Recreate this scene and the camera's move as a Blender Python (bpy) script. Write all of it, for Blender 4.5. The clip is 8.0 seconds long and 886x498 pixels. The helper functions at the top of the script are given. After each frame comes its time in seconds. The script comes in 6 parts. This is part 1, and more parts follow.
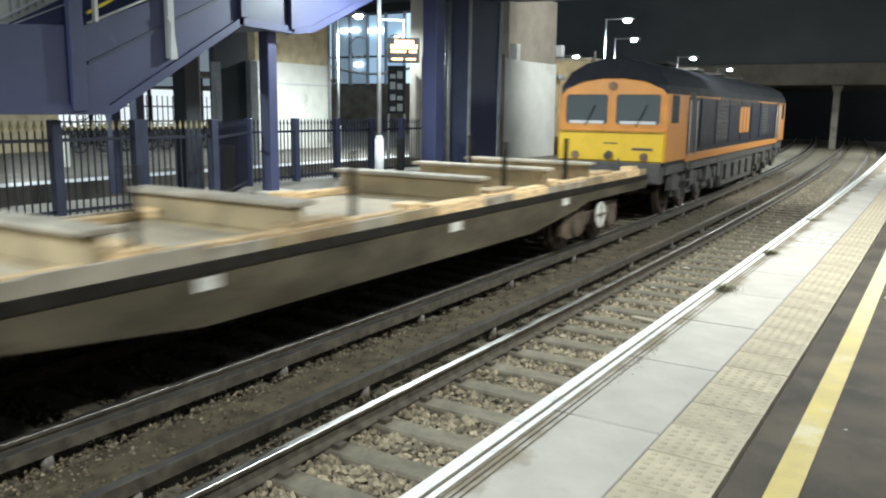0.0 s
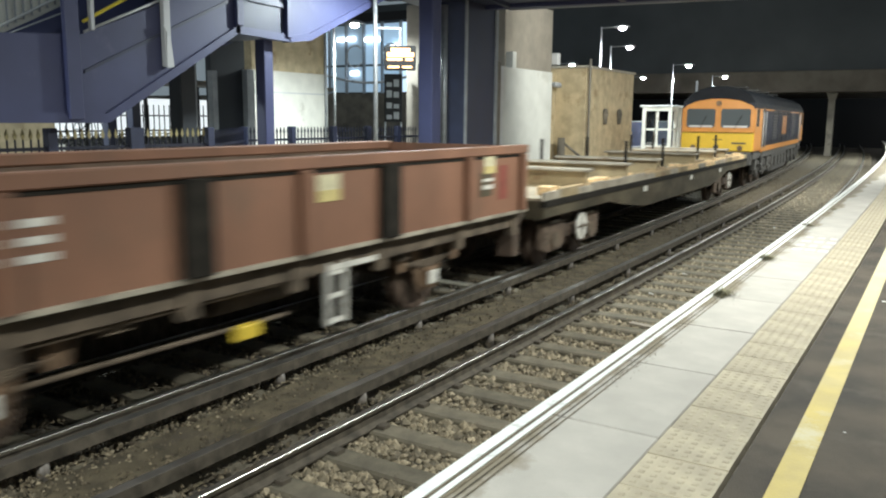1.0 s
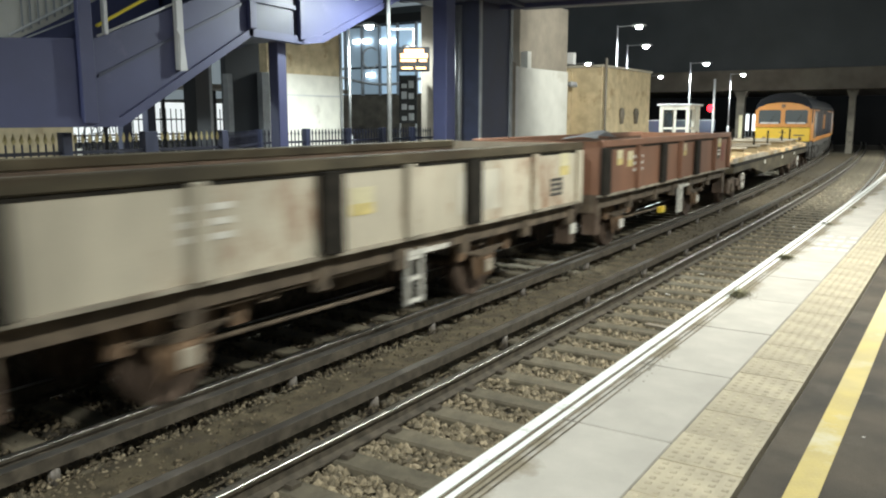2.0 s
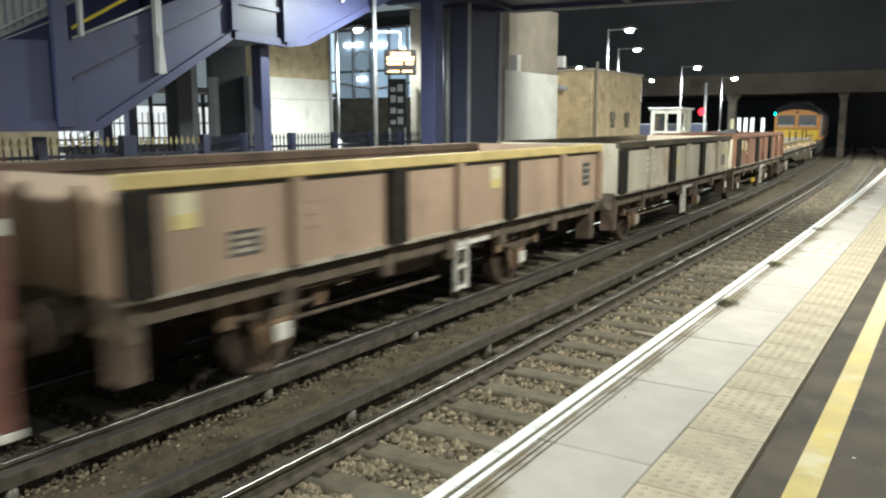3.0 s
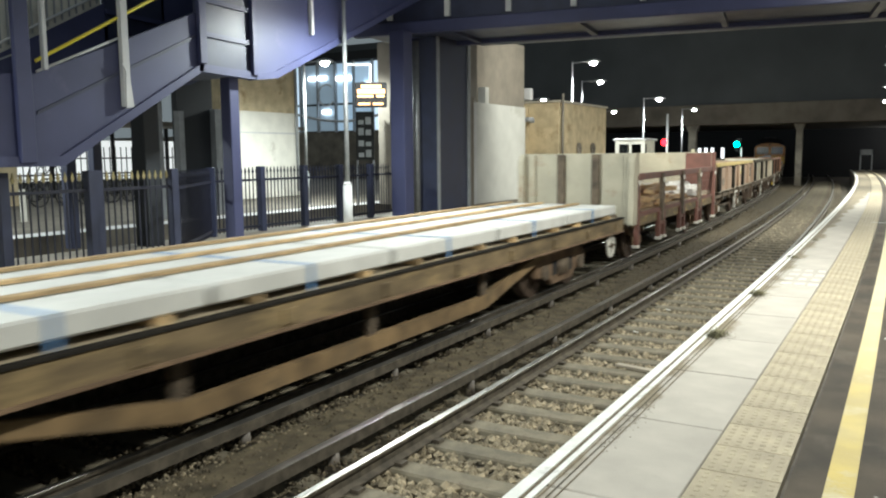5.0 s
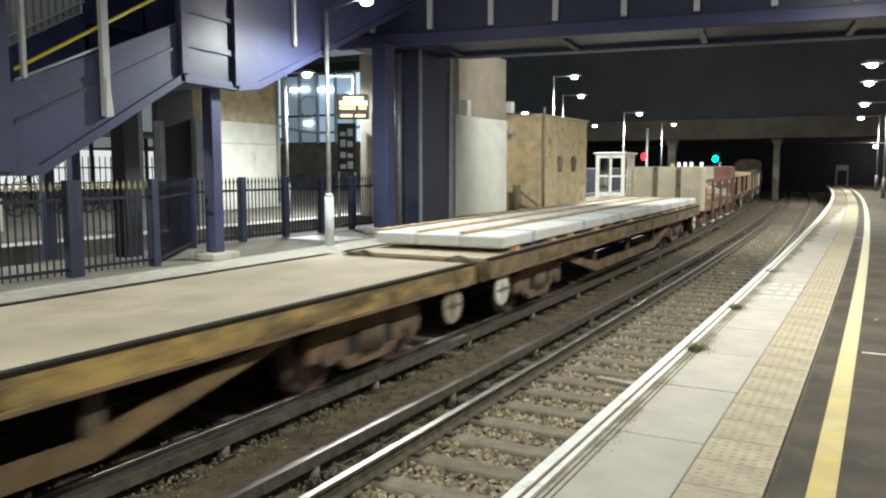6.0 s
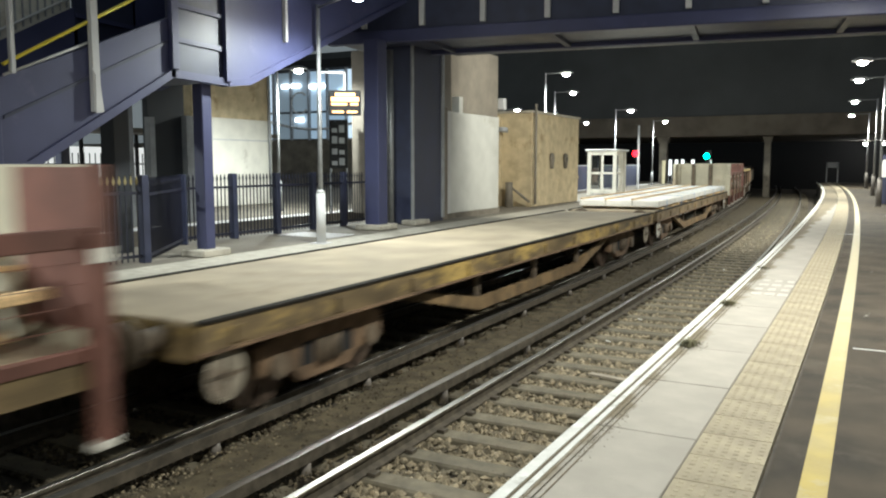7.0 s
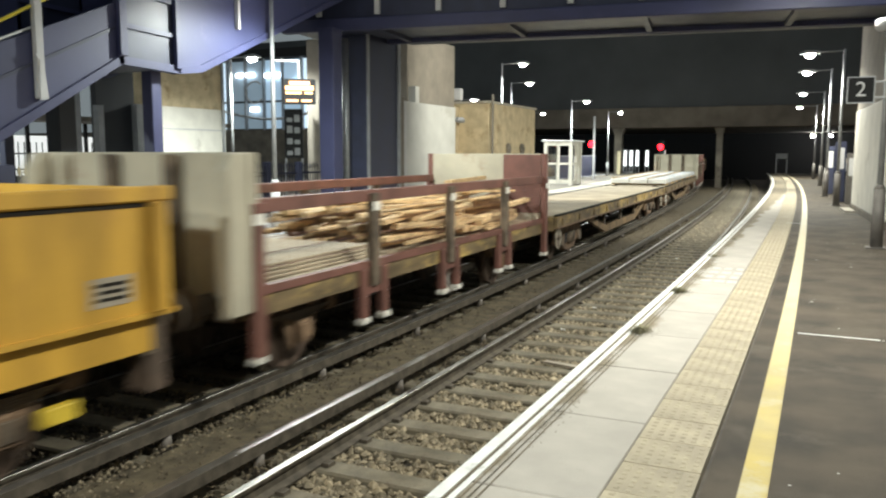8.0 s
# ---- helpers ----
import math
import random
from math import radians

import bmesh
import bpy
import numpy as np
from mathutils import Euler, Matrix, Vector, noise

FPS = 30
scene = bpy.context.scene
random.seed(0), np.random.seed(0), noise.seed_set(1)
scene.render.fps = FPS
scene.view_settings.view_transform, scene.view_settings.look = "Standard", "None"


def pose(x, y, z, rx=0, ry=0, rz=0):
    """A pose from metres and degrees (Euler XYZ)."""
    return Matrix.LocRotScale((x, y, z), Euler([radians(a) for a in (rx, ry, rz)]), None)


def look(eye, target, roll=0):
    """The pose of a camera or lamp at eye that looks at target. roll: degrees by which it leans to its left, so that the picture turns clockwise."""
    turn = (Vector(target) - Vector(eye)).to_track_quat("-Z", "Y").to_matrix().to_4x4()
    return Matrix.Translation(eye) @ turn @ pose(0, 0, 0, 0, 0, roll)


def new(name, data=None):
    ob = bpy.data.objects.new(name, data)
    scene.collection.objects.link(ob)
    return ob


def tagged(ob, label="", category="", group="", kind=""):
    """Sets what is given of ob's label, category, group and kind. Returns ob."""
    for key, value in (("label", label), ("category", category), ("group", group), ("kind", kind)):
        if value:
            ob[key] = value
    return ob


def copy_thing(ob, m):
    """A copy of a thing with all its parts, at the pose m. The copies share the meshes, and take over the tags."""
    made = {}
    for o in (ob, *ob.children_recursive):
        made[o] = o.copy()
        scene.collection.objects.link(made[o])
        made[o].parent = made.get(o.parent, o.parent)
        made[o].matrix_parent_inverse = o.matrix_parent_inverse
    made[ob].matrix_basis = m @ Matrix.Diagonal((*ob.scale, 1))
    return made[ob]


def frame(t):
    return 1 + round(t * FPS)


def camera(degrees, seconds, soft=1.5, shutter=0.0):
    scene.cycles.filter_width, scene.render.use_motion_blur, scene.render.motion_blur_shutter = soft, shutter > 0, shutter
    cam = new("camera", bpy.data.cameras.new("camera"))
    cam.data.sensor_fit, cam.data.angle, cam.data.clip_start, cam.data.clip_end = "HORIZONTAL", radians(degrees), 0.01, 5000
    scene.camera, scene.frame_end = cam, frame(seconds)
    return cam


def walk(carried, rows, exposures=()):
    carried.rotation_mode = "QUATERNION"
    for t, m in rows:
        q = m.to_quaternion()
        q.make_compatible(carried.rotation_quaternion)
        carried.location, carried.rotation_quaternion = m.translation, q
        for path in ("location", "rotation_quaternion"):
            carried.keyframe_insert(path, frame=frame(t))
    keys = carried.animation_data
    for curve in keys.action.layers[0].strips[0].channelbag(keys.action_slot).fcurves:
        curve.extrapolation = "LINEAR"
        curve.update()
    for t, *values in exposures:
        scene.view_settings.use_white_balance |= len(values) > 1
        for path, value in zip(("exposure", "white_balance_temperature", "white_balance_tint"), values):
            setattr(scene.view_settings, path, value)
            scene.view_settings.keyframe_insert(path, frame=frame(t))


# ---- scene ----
# ================= camera and its walk =================
cam = camera(58.02, 8.0, soft=2.1, shutter=0.5)
PATH = [
    (0.0, 0.289, -0.452, 1.705, 32.47, -9.98, -0.74),
    (0.5, 0.271, -0.427, 1.687, 31.93, -9.63, -0.81),
    (1.0, 0.287, -0.449, 1.679, 32.22, -9.37, -0.52),
    (1.5, 0.298, -0.457, 1.672, 32.89, -9.37, -0.14),
    (2.8, 0.301, -0.107, 1.673, 33.72, -9.20, 0.07),
    (3.0, 0.283, -0.088, 1.673, 32.94, -9.03, 0.04),
    (3.5, 0.113, -0.031, 1.665, 30.42, -8.19, 0.51),
    (4.0, 0.048, -0.003, 1.659, 29.98, -7.76, 0.78),
    (4.5, 0.030, -0.008, 1.664, 30.64, -7.36, 0.73),
    (6.0, 0.005, -0.013, 1.674, 28.99, -5.91, 0.05),
    (6.5, 0.000, 0.000, 1.668, 28.73, -5.95, 0.01),
    (7.0, -0.007, 0.004, 1.663, 28.41, -6.12, -0.01),
    (7.5, 0.003, 0.023, 1.650, 27.43, -6.70, -0.12),
    (8.0, 0.022, 0.036, 1.640, 25.41, -6.77, -0.11),
]
walk(cam, [(t, pose(x, y, z, 90 + p, r, w)) for t, x, y, z, w, p, r in PATH], [(0, 2.78, 5850, 8), (0.5, 2.78, 5900, 8), (1.5, 2.78, 6150, 8), (3.0, 2.78, 6250, 8), (4.5, 2.74, 6250, 8), (6.0, 2.52, 6400, 9), (7.0, 2.54, 6400, 9), (8.0, 2.74, 6450, 9)])

# ================= night sky, exposure =================
RAIL = -0.915            # rail top; the platforms are at z = 0
world = bpy.data.worlds.new("night_sky")
scene.world = world
world.use_nodes = True
world.node_tree.nodes["Background"].inputs[0].default_value = (0.112, 0.13, 0.136, 1)
world.node_tree.nodes["Background"].inputs[1].default_value = 0.25
LAMP_W = 300.0


# ================= materials =================
def mat(name, col, rough=0.7, metal=0.0, var=0.25, scale=6.0, bump=0.15, fine=60.0, col2=None, patch=0.0,
        patch_col=(0.1, 0.07, 0.05), stretch=(1, 1, 1), island=0.0, spec=0.5):
    """Base colour broken up at two scales, with bump, optional stains of a second colour."""
    m = bpy.data.materials.new(name)
    m.use_nodes = True
    nt = m.node_tree
    N, Lk = nt.nodes, nt.links
    b = N["Principled BSDF"]
    b.inputs["Roughness"].default_value, b.inputs["Metallic"].default_value = rough, metal
    b.inputs["Specular IOR Level"].default_value = spec
    tc = N.new("ShaderNodeTexCoord")
    mp = N.new("ShaderNodeMapping")
    mp.inputs["Scale"].default_value = stretch
    Lk.new(tc.outputs["Object"], mp.inputs[0])
    big, small = N.new("ShaderNodeTexNoise"), N.new("ShaderNodeTexNoise")
    for n, s, d in ((big, scale, 5.0), (small, fine, 3.0)):
        n.inputs["Scale"].default_value, n.inputs["Detail"].default_value = s, d
        Lk.new(mp.outputs[0], n.inputs["Vector"])
    ramp = N.new("ShaderNodeMix")
    ramp.data_type = "RGBA"
    c2 = col2 or tuple(c * (1 - 1.6 * var) for c in col)
    c1 = tuple(min(1, c * (1 + var)) for c in col)
    ramp.inputs["A"].default_value, ramp.inputs["B"].default_value = (*c2, 1), (*c1, 1)
    add = N.new("ShaderNodeMath")
    add.operation = "MULTIPLY_ADD"
    add.inputs[1].default_value, add.use_clamp = 0.35, True
    cr = N.new("ShaderNodeMapRange")
    cr.inputs["From Min"].default_value, cr.inputs["From Max"].default_value = 0.32, 0.68
    Lk.new(big.outputs["Fac"], cr.inputs["Value"])
    sub = N.new("ShaderNodeMath")
    sub.operation = "SUBTRACT"
    sub.inputs[1].default_value = 0.5
    Lk.new(small.outputs["Fac"], sub.inputs[0])
    Lk.new(sub.outputs[0], add.inputs[0])
    Lk.new(cr.outputs[0], add.inputs[2])
    Lk.new(add.outputs[0], ramp.inputs["Factor"])
    out = ramp.outputs["Result"]
    if patch:
        pn = N.new("ShaderNodeTexNoise")
        pn.inputs["Scale"].default_value, pn.inputs["Detail"].default_value = scale * 0.55, 8.0
        pn.inputs["Roughness"].default_value = 0.7
        Lk.new(mp.outputs[0], pn.inputs["Vector"])
        pr = N.new("ShaderNodeMapRange")
        pr.inputs["From Min"].default_value, pr.inputs["From Max"].default_value = 0.62 - patch * 0.25, 0.72 - patch * 0.2
        Lk.new(pn.outputs["Fac"], pr.inputs["Value"])
        mx = N.new("ShaderNodeMix")
        mx.data_type = "RGBA"
        mx.inputs["B"].default_value = (*patch_col, 1)
        Lk.new(pr.outputs[0], mx.inputs["Factor"])
        Lk.new(out, mx.inputs["A"])
        out = mx.outputs["Result"]
    if island:
        ge, oi = N.new("ShaderNodeNewGeometry"), N.new("ShaderNodeObjectInfo")
        sm = N.new("ShaderNodeMath")
        sm.operation = "ADD"
        Lk.new(ge.outputs["Random Per Island"], sm.inputs[0])
        Lk.new(oi.outputs["Random"], sm.inputs[1])
        fr = N.new("ShaderNodeMath")
        fr.operation = "FRACT"
        Lk.new(sm.outputs[0], fr.inputs[0])
        mr = N.new("ShaderNodeMapRange")
        mr.inputs["To Min"].default_value, mr.inputs["To Max"].default_value = 1 - island, 1 + island
        Lk.new(fr.outputs[0], mr.inputs["Value"])
        hs = N.new("ShaderNodeHueSaturation")
        Lk.new(mr.outputs[0], hs.inputs["Value"])
        Lk.new(out, hs.inputs["Color"])
        out = hs.outputs[0]
    Lk.new(out, b.inputs["Base Color"])
    rr = N.new("ShaderNodeMapRange")
    rr.inputs["To Min"].default_value, rr.inputs["To Max"].default_value = max(0.03, rough - 0.12), min(1, rough + 0.12)
    Lk.new(big.outputs["Fac"], rr.inputs["Value"])
    Lk.new(rr.outputs[0], b.inputs["Roughness"])
    if bump:
        bp = N.new("ShaderNodeBump")
        bp.inputs["Strength"].default_value, bp.inputs["Distance"].default_value = bump, 0.02
        Lk.new(small.outputs["Fac"], bp.inputs["Height"])
        Lk.new(bp.outputs[0], b.inputs["Normal"])
    return m


def edge_stain(m, col, x0, x1):
    """Earth washed along a strip of the world between x0 and x1, ragged by noise."""
    N, Lk = m.node_tree.nodes, m.node_tree.links
    b = N["Principled BSDF"]
    old = b.inputs["Base Color"].links[0].from_socket
    ge, xyz = N.new("ShaderNodeNewGeometry"), N.new("ShaderNodeSeparateXYZ")
    Lk.new(ge.outputs["Position"], xyz.inputs[0])
    n1 = N.new("ShaderNodeTexNoise")
    n1.inputs["Scale"].default_value, n1.inputs["Detail"].default_value, n1.inputs["Roughness"].default_value = 1.25, 7.0, 0.62
    Lk.new(ge.outputs["Position"], n1.inputs["Vector"])
    far = N.new("ShaderNodeMapRange")
    far.inputs["From Min"].default_value, far.inputs["From Max"].default_value = x0, x1
    far.inputs["To Min"].default_value, far.inputs["To Max"].default_value = 0.22, -0.22
    Lk.new(xyz.outputs[0], far.inputs["Value"])
    add = N.new("ShaderNodeMath")
    add.operation = "ADD"
    Lk.new(far.outputs[0], add.inputs[0])
    Lk.new(n1.outputs["Fac"], add.inputs[1])
    cut = N.new("ShaderNodeMapRange")
    cut.inputs["From Min"].default_value, cut.inputs["From Max"].default_value = 0.52, 0.64
    cut.inputs["To Max"].default_value = 0.8
    Lk.new(add.outputs[0], cut.inputs["Value"])
    mx = N.new("ShaderNodeMix")
    mx.data_type = "RGBA"
    mx.inputs["B"].default_value = (*col, 1)
    Lk.new(cut.outputs[0], mx.inputs["Factor"])
    Lk.new(old, mx.inputs["A"])
    Lk.new(mx.outputs["Result"], b.inputs["Base Color"])


def glow(name, col, strength):
    m = bpy.data.materials.new(name)
    m.use_nodes = True
    b = m.node_tree.nodes["Principled BSDF"]
    b.inputs["Base Color"].default_value = (*[min(1, c) for c in col], 1)
    b.inputs["Emission Color"].default_value = (*col, 1)
    b.inputs["Emission Strength"].default_value = strength
    return m


def glass_mat(name, col=(0.05, 0.06, 0.07), rough=0.06):
    m = bpy.data.materials.new(name)
    m.use_nodes = True
    b = m.node_tree.nodes["Principled BSDF"]
    b.inputs["Base Color"].default_value = (*col, 1)
    b.inputs["Roughness"].default_value = rough
    b.inputs["IOR"].default_value = 1.5
    return m


M = dict(
    coping=mat("coping_concrete", (0.435, 0.405, 0.36), 0.9, spec=0.2, var=0.06, scale=3.5, bump=0.12, fine=90, patch=0.10, patch_col=(0.37, 0.345, 0.30), island=0.05),
    tactile=mat("tactile_paving", (0.40, 0.345, 0.245), 0.8, var=0.14, scale=4, bump=0.2, fine=110, island=0.10, patch=0.15, patch_col=(0.29, 0.245, 0.17)),
    asphalt=mat("platform_asphalt", (0.074, 0.060, 0.044), 0.82, spec=0.25, var=0.32, scale=1.7, bump=0.35, fine=160, patch=0.30, patch_col=(0.095, 0.080, 0.060)),
    white_line=mat("white_paint", (0.74, 0.74, 0.71), 0.6, var=0.08, scale=9, patch=0.25, patch_col=(0.45, 0.44, 0.41)),
    yellow_line=mat("yellow_paint", (0.46, 0.35, 0.08), 0.65, var=0.12, scale=3, patch=0.40, patch_col=(0.47, 0.41, 0.23)),
    brickwork=mat("platform_face_brick", (0.10, 0.085, 0.07), 0.9, var=0.3, scale=8),
    ballast_bed=mat("ballast_bed", (0.085, 0.072, 0.055), 0.95, var=0.4, scale=5, bump=0.9, fine=45),
    dirt=mat("oily_dirt", (0.112, 0.090, 0.054), 0.95, var=0.35, scale=4, bump=0.8, fine=70, patch=0.3, patch_col=(0.075, 0.06, 0.042)),
    dark_stone=mat("dusty_stone", (0.125, 0.100, 0.064), 0.95, var=0.3, scale=14, bump=0.4, island=0.5),
    stone=mat("ballast_stone", (0.255, 0.212, 0.142), 0.9, var=0.25, scale=14, bump=0.4, island=0.55),
    sleeper=mat("concrete_sleeper", (0.150, 0.130, 0.092), 0.9, var=0.22, scale=5, bump=0.3, patch=0.25, patch_col=(0.085, 0.065, 0.045), island=0.12),
    rail_side=mat("rusty_rail", (0.105, 0.088, 0.066), 0.75, metal=0.3, var=0.3, scale=8),
    rail_top=mat("polished_rail_head", (0.42, 0.41, 0.38), 0.42, metal=1.0, var=0.08, scale=3, bump=0.02),
    cond_top=mat("conductor_rail_head", (0.50, 0.48, 0.45), 0.34, metal=0.9, var=0.12, scale=3, bump=0.03),
    porcelain=mat("insulator", (0.16, 0.14, 0.12), 0.5),
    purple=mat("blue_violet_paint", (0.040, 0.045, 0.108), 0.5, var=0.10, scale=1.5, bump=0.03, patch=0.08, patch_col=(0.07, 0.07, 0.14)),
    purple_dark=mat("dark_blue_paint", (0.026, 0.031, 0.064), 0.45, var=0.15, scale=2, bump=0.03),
    pale_grey=mat("pale_grey_paint", (0.50, 0.50, 0.50), 0.5, var=0.06, scale=3, bump=0.03),
    mid_grey=mat("mid_grey_steel", (0.30, 0.31, 0.32), 0.5, metal=0.2, var=0.10, scale=4, bump=0.03),
    galv=mat("galvanised_steel", (0.27, 0.275, 0.28), 0.45, metal=0.55, var=0.10, scale=8, bump=0.04),
    yellow_rail=mat("yellow_handrail", (0.75, 0.62, 0.06), 0.4, var=0.05, bump=0),
    render_white=mat("white_wall_panel", (0.68, 0.66, 0.59), 0.7, var=0.07, scale=1.6, bump=0.08, patch=0.10, patch_col=(0.45, 0.42, 0.36)),
    beige_brick=mat("buff_brick", (0.50, 0.41, 0.26), 0.85, var=0.14, scale=2.5, bump=0.2, fine=30, patch=0.18, patch_col=(0.30, 0.22, 0.12)),
    plant_panel=mat("pale_grey_panel", (0.47, 0.47, 0.44), 0.7, var=0.06, scale=1.6, bump=0.06, patch=0.10, patch_col=(0.37, 0.36, 0.32)),
    brown_wall=mat("brown_render", (0.215, 0.19, 0.155), 0.85, var=0.12, scale=2, bump=0.1),
    far_platform=mat("dull_platform_paving", (0.17, 0.15, 0.12), 0.8, var=0.14, scale=1.4, bump=0.15, patch=0.2, patch_col=(0.11, 0.10, 0.08)),
    footing=mat("concrete_footing", (0.40, 0.37, 0.31), 0.85, var=0.15, scale=5, bump=0.2),
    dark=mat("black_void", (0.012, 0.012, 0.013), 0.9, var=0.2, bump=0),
    concrete_dark=mat("weathered_concrete", (0.17, 0.15, 0.12), 0.85, var=0.25, scale=1.2, bump=0.2, patch=0.2, patch_col=(0.07, 0.06, 0.05)),
    sooty_beam=mat("sooty_concrete_beam", (0.125, 0.108, 0.088), 0.9, spec=0.1, var=0.15, scale=0.8, bump=0.15),
    sky_cover=mat("dark_sky_cover", (0.070, 0.074, 0.076), 0.9, spec=0.1, var=0.10, scale=0.25, bump=0.1),
    fence_paint=mat("dark_fence_paint", (0.009, 0.010, 0.024), 0.45, var=0.1, bump=0.02),
    gold=mat("gold_finial", (0.30, 0.25, 0.12), 0.5, metal=0.3, var=0.1, bump=0),
    glass=glass_mat("dark_glass"),
    cab_glass=glass_mat("cab_glass", (0.075, 0.085, 0.09), 0.16),
    leaf=mat("weed_leaf", (0.17, 0.155, 0.085), 0.8, var=0.4, scale=20, island=0.4),
    lamp_glow=glow("lamp_glow", (1.0, 0.98, 0.92), 45.0),
    led_orange=glow("led_amber", (1.0, 0.48, 0.18), 0.34),
    red_glow=glow("signal_red", (1.0, 0.0005, 0.004), 5.0),
    green_glow=glow("signal_green", (0.0, 1.0, 0.60), 3.0),
    lit_shed=glow("shelter_panel_glow", (0.94, 0.97, 0.95), 0.13),
    lit_strip=glow("strip_light", (0.92, 0.97, 1.0), 0.8),
    navy_dark=mat("near_black_panel", (0.014, 0.017, 0.022), 0.6, var=0.15, scale=2, bump=0.03),
    faded_mark=mat("faded_white_mark", (0.53, 0.505, 0.46), 0.8, var=0.1, scale=12, patch=0.35, patch_col=(0.44, 0.41, 0.365)),
    lit_white=glow("lit_panel", (0.92, 0.97, 1.0), 0.22),
    lit_blue=glow("lit_glazing", (0.45, 0.62, 0.78), 0.085),
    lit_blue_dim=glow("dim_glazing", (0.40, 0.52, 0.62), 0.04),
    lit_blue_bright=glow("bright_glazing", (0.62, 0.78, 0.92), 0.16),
    soil=mat("dry_soil", (0.33, 0.30, 0.245), 0.95, var=0.35, scale=12, bump=0.5, fine=80),
)


# ================= geometry helpers =================
def devp(s):
    """How far the near platform bends to the west by s metres along the track."""
    return 0.00026 * s * s + (3.2e-6 * s ** 3 if s > 0 else 0)


def devn(s):
    return 0.0006 * s * s


def devf(s):
    return 0.0008 * s * s


def box(bm, x0, x1, y0, y1, z0, z1):
    v = [bm.verts.new(c) for c in ((x0, y0, z0), (x1, y0, z0), (x1, y1, z0), (x0, y1, z0), (x0, y0, z1), (x1, y0, z1), (x1, y1, z1), (x0, y1, z1))]
    for f in ((3, 2, 1, 0), (4, 5, 6, 7), (0, 1, 5, 4), (1, 2, 6, 5), (2, 3, 7, 6), (3, 0, 4, 7)):
        bm.faces.new([v[i] for i in f])
    return v


def prism(bm, pts, y0, y1, axis="y"):
    """Extrude a polygon. axis y: pts are (x, z); axis x: pts are (y, z)."""
    n = len(pts)
    def at(p, e):
        return (p[0], e, p[1]) if axis == "y" else (e, p[0], p[1])
    a, b = [bm.verts.new(at(p, y0)) for p in pts], [bm.verts.new(at(p, y1)) for p in pts]
    bm.faces.new(a)
    bm.faces.new(b[::-1])
    for i in range(n):
        bm.faces.new((a[i], b[i], b[(i + 1) % n], a[(i + 1) % n]))


def cyl(bm, p, q, r, r2=None, n=12):
    """A rod from p to q."""
    p, q = Vector(p), Vector(q)
    d = (q - p).normalized()
    u = d.orthogonal().normalized()
    w = d.cross(u)
    r2 = r if r2 is None else r2
    a = [bm.verts.new(p + (u * math.cos(i * math.tau / n) + w * math.sin(i * math.tau / n)) * r) for i in range(n)]
    b = [bm.verts.new(q + (u * math.cos(i * math.tau / n) + w * math.sin(i * math.tau / n)) * r2) for i in range(n)]
    bm.faces.new(a[::-1])
    bm.faces.new(b)
    for i in range(n):
        f = bm.faces.new((a[i], a[(i + 1) % n], b[(i + 1) % n], b[i]))
        f.smooth = True


def sweep(bm, prof, x0, dev, s0, s1, step=2.0, close=True):
    """Sweep a profile of (offset, z) along a bending line."""
    n = max(2, int((s1 - s0) / step) + 1)
    rings = []
    for i in range(n):
        s = s0 + (s1 - s0) * i / (n - 1)
        rings.append([bm.verts.new((x0 - dev(s) + o, s, z)) for o, z in prof])
    k = len(prof)
    for a, b in zip(rings, rings[1:]):
        for i in range(k if close else k - 1):
            bm.faces.new((a[i], b[i], b[(i + 1) % k], a[(i + 1) % k]))
    if close:
        bm.faces.new(rings[0][::-1])
        bm.faces.new(rings[-1])


def mesh_of(name, bm, material, bevel=0.0):
    bmesh.ops.recalc_face_normals(bm, faces=bm.faces[:])
    if bevel:
        bmesh.ops.bevel(bm, geom=[e for e in bm.edges if e.is_manifold and e.calc_face_angle(0) > 0.6], offset=bevel, segments=1, affect="EDGES", clamp_overlap=True)
    me = bpy.data.meshes.new(name)
    bm.to_mesh(me)
    bm.free()
    me.materials.append(material)
    return me


def part(name, bm, material, parent=None, label="", bevel=0.0, m=None):
    ob = new(name, mesh_of(name, bm, material, bevel))
    if parent is not None:
        ob.parent = parent
    if m is not None:
        ob.matrix_basis = m
    return tagged(ob, label) if label else ob


def piece(name, me, parent, m):
    ob = new(name, me)
    ob.parent = parent
    ob.matrix_basis = m
    return ob


def empty(name, m, label, category, group="", kind=""):
    ob = new(name)
    ob.empty_display_size = 0.3
    ob.matrix_basis = m
    return tagged(ob, label, category, group, kind)


def boxes(name, dims, material, parent=None, label="", bevel=0.0, joined=False):
    """Blocks of one kind, each a part of its own unless they make up one shape."""
    for group in ([dims] if joined else [[d] for d in dims]):
        bm = bmesh.new()
        for d in group:
            box(bm, *d)
        ob = part(name, bm, material, parent, label, bevel)
    return ob


def setting(ob, label, category):
    return tagged(ob, label, category, kind="structure")
# ================= ground, tracks, platforms =================
bm = bmesh.new()
for x0, x1, y0, y1 in ((-400, 400, -400, 600),):
    v = [bm.verts.new(c) for c in ((x0, y0, -1.16), (x1, y0, -1.16), (x1, y1, -1.16), (x0, y1, -1.16))]
    bm.faces.new(v)
setting(part("ground", bm, M["ballast_bed"]), "dark gravelly ground under the tracks", "ground")

EDGE = -1.63            # near platform edge


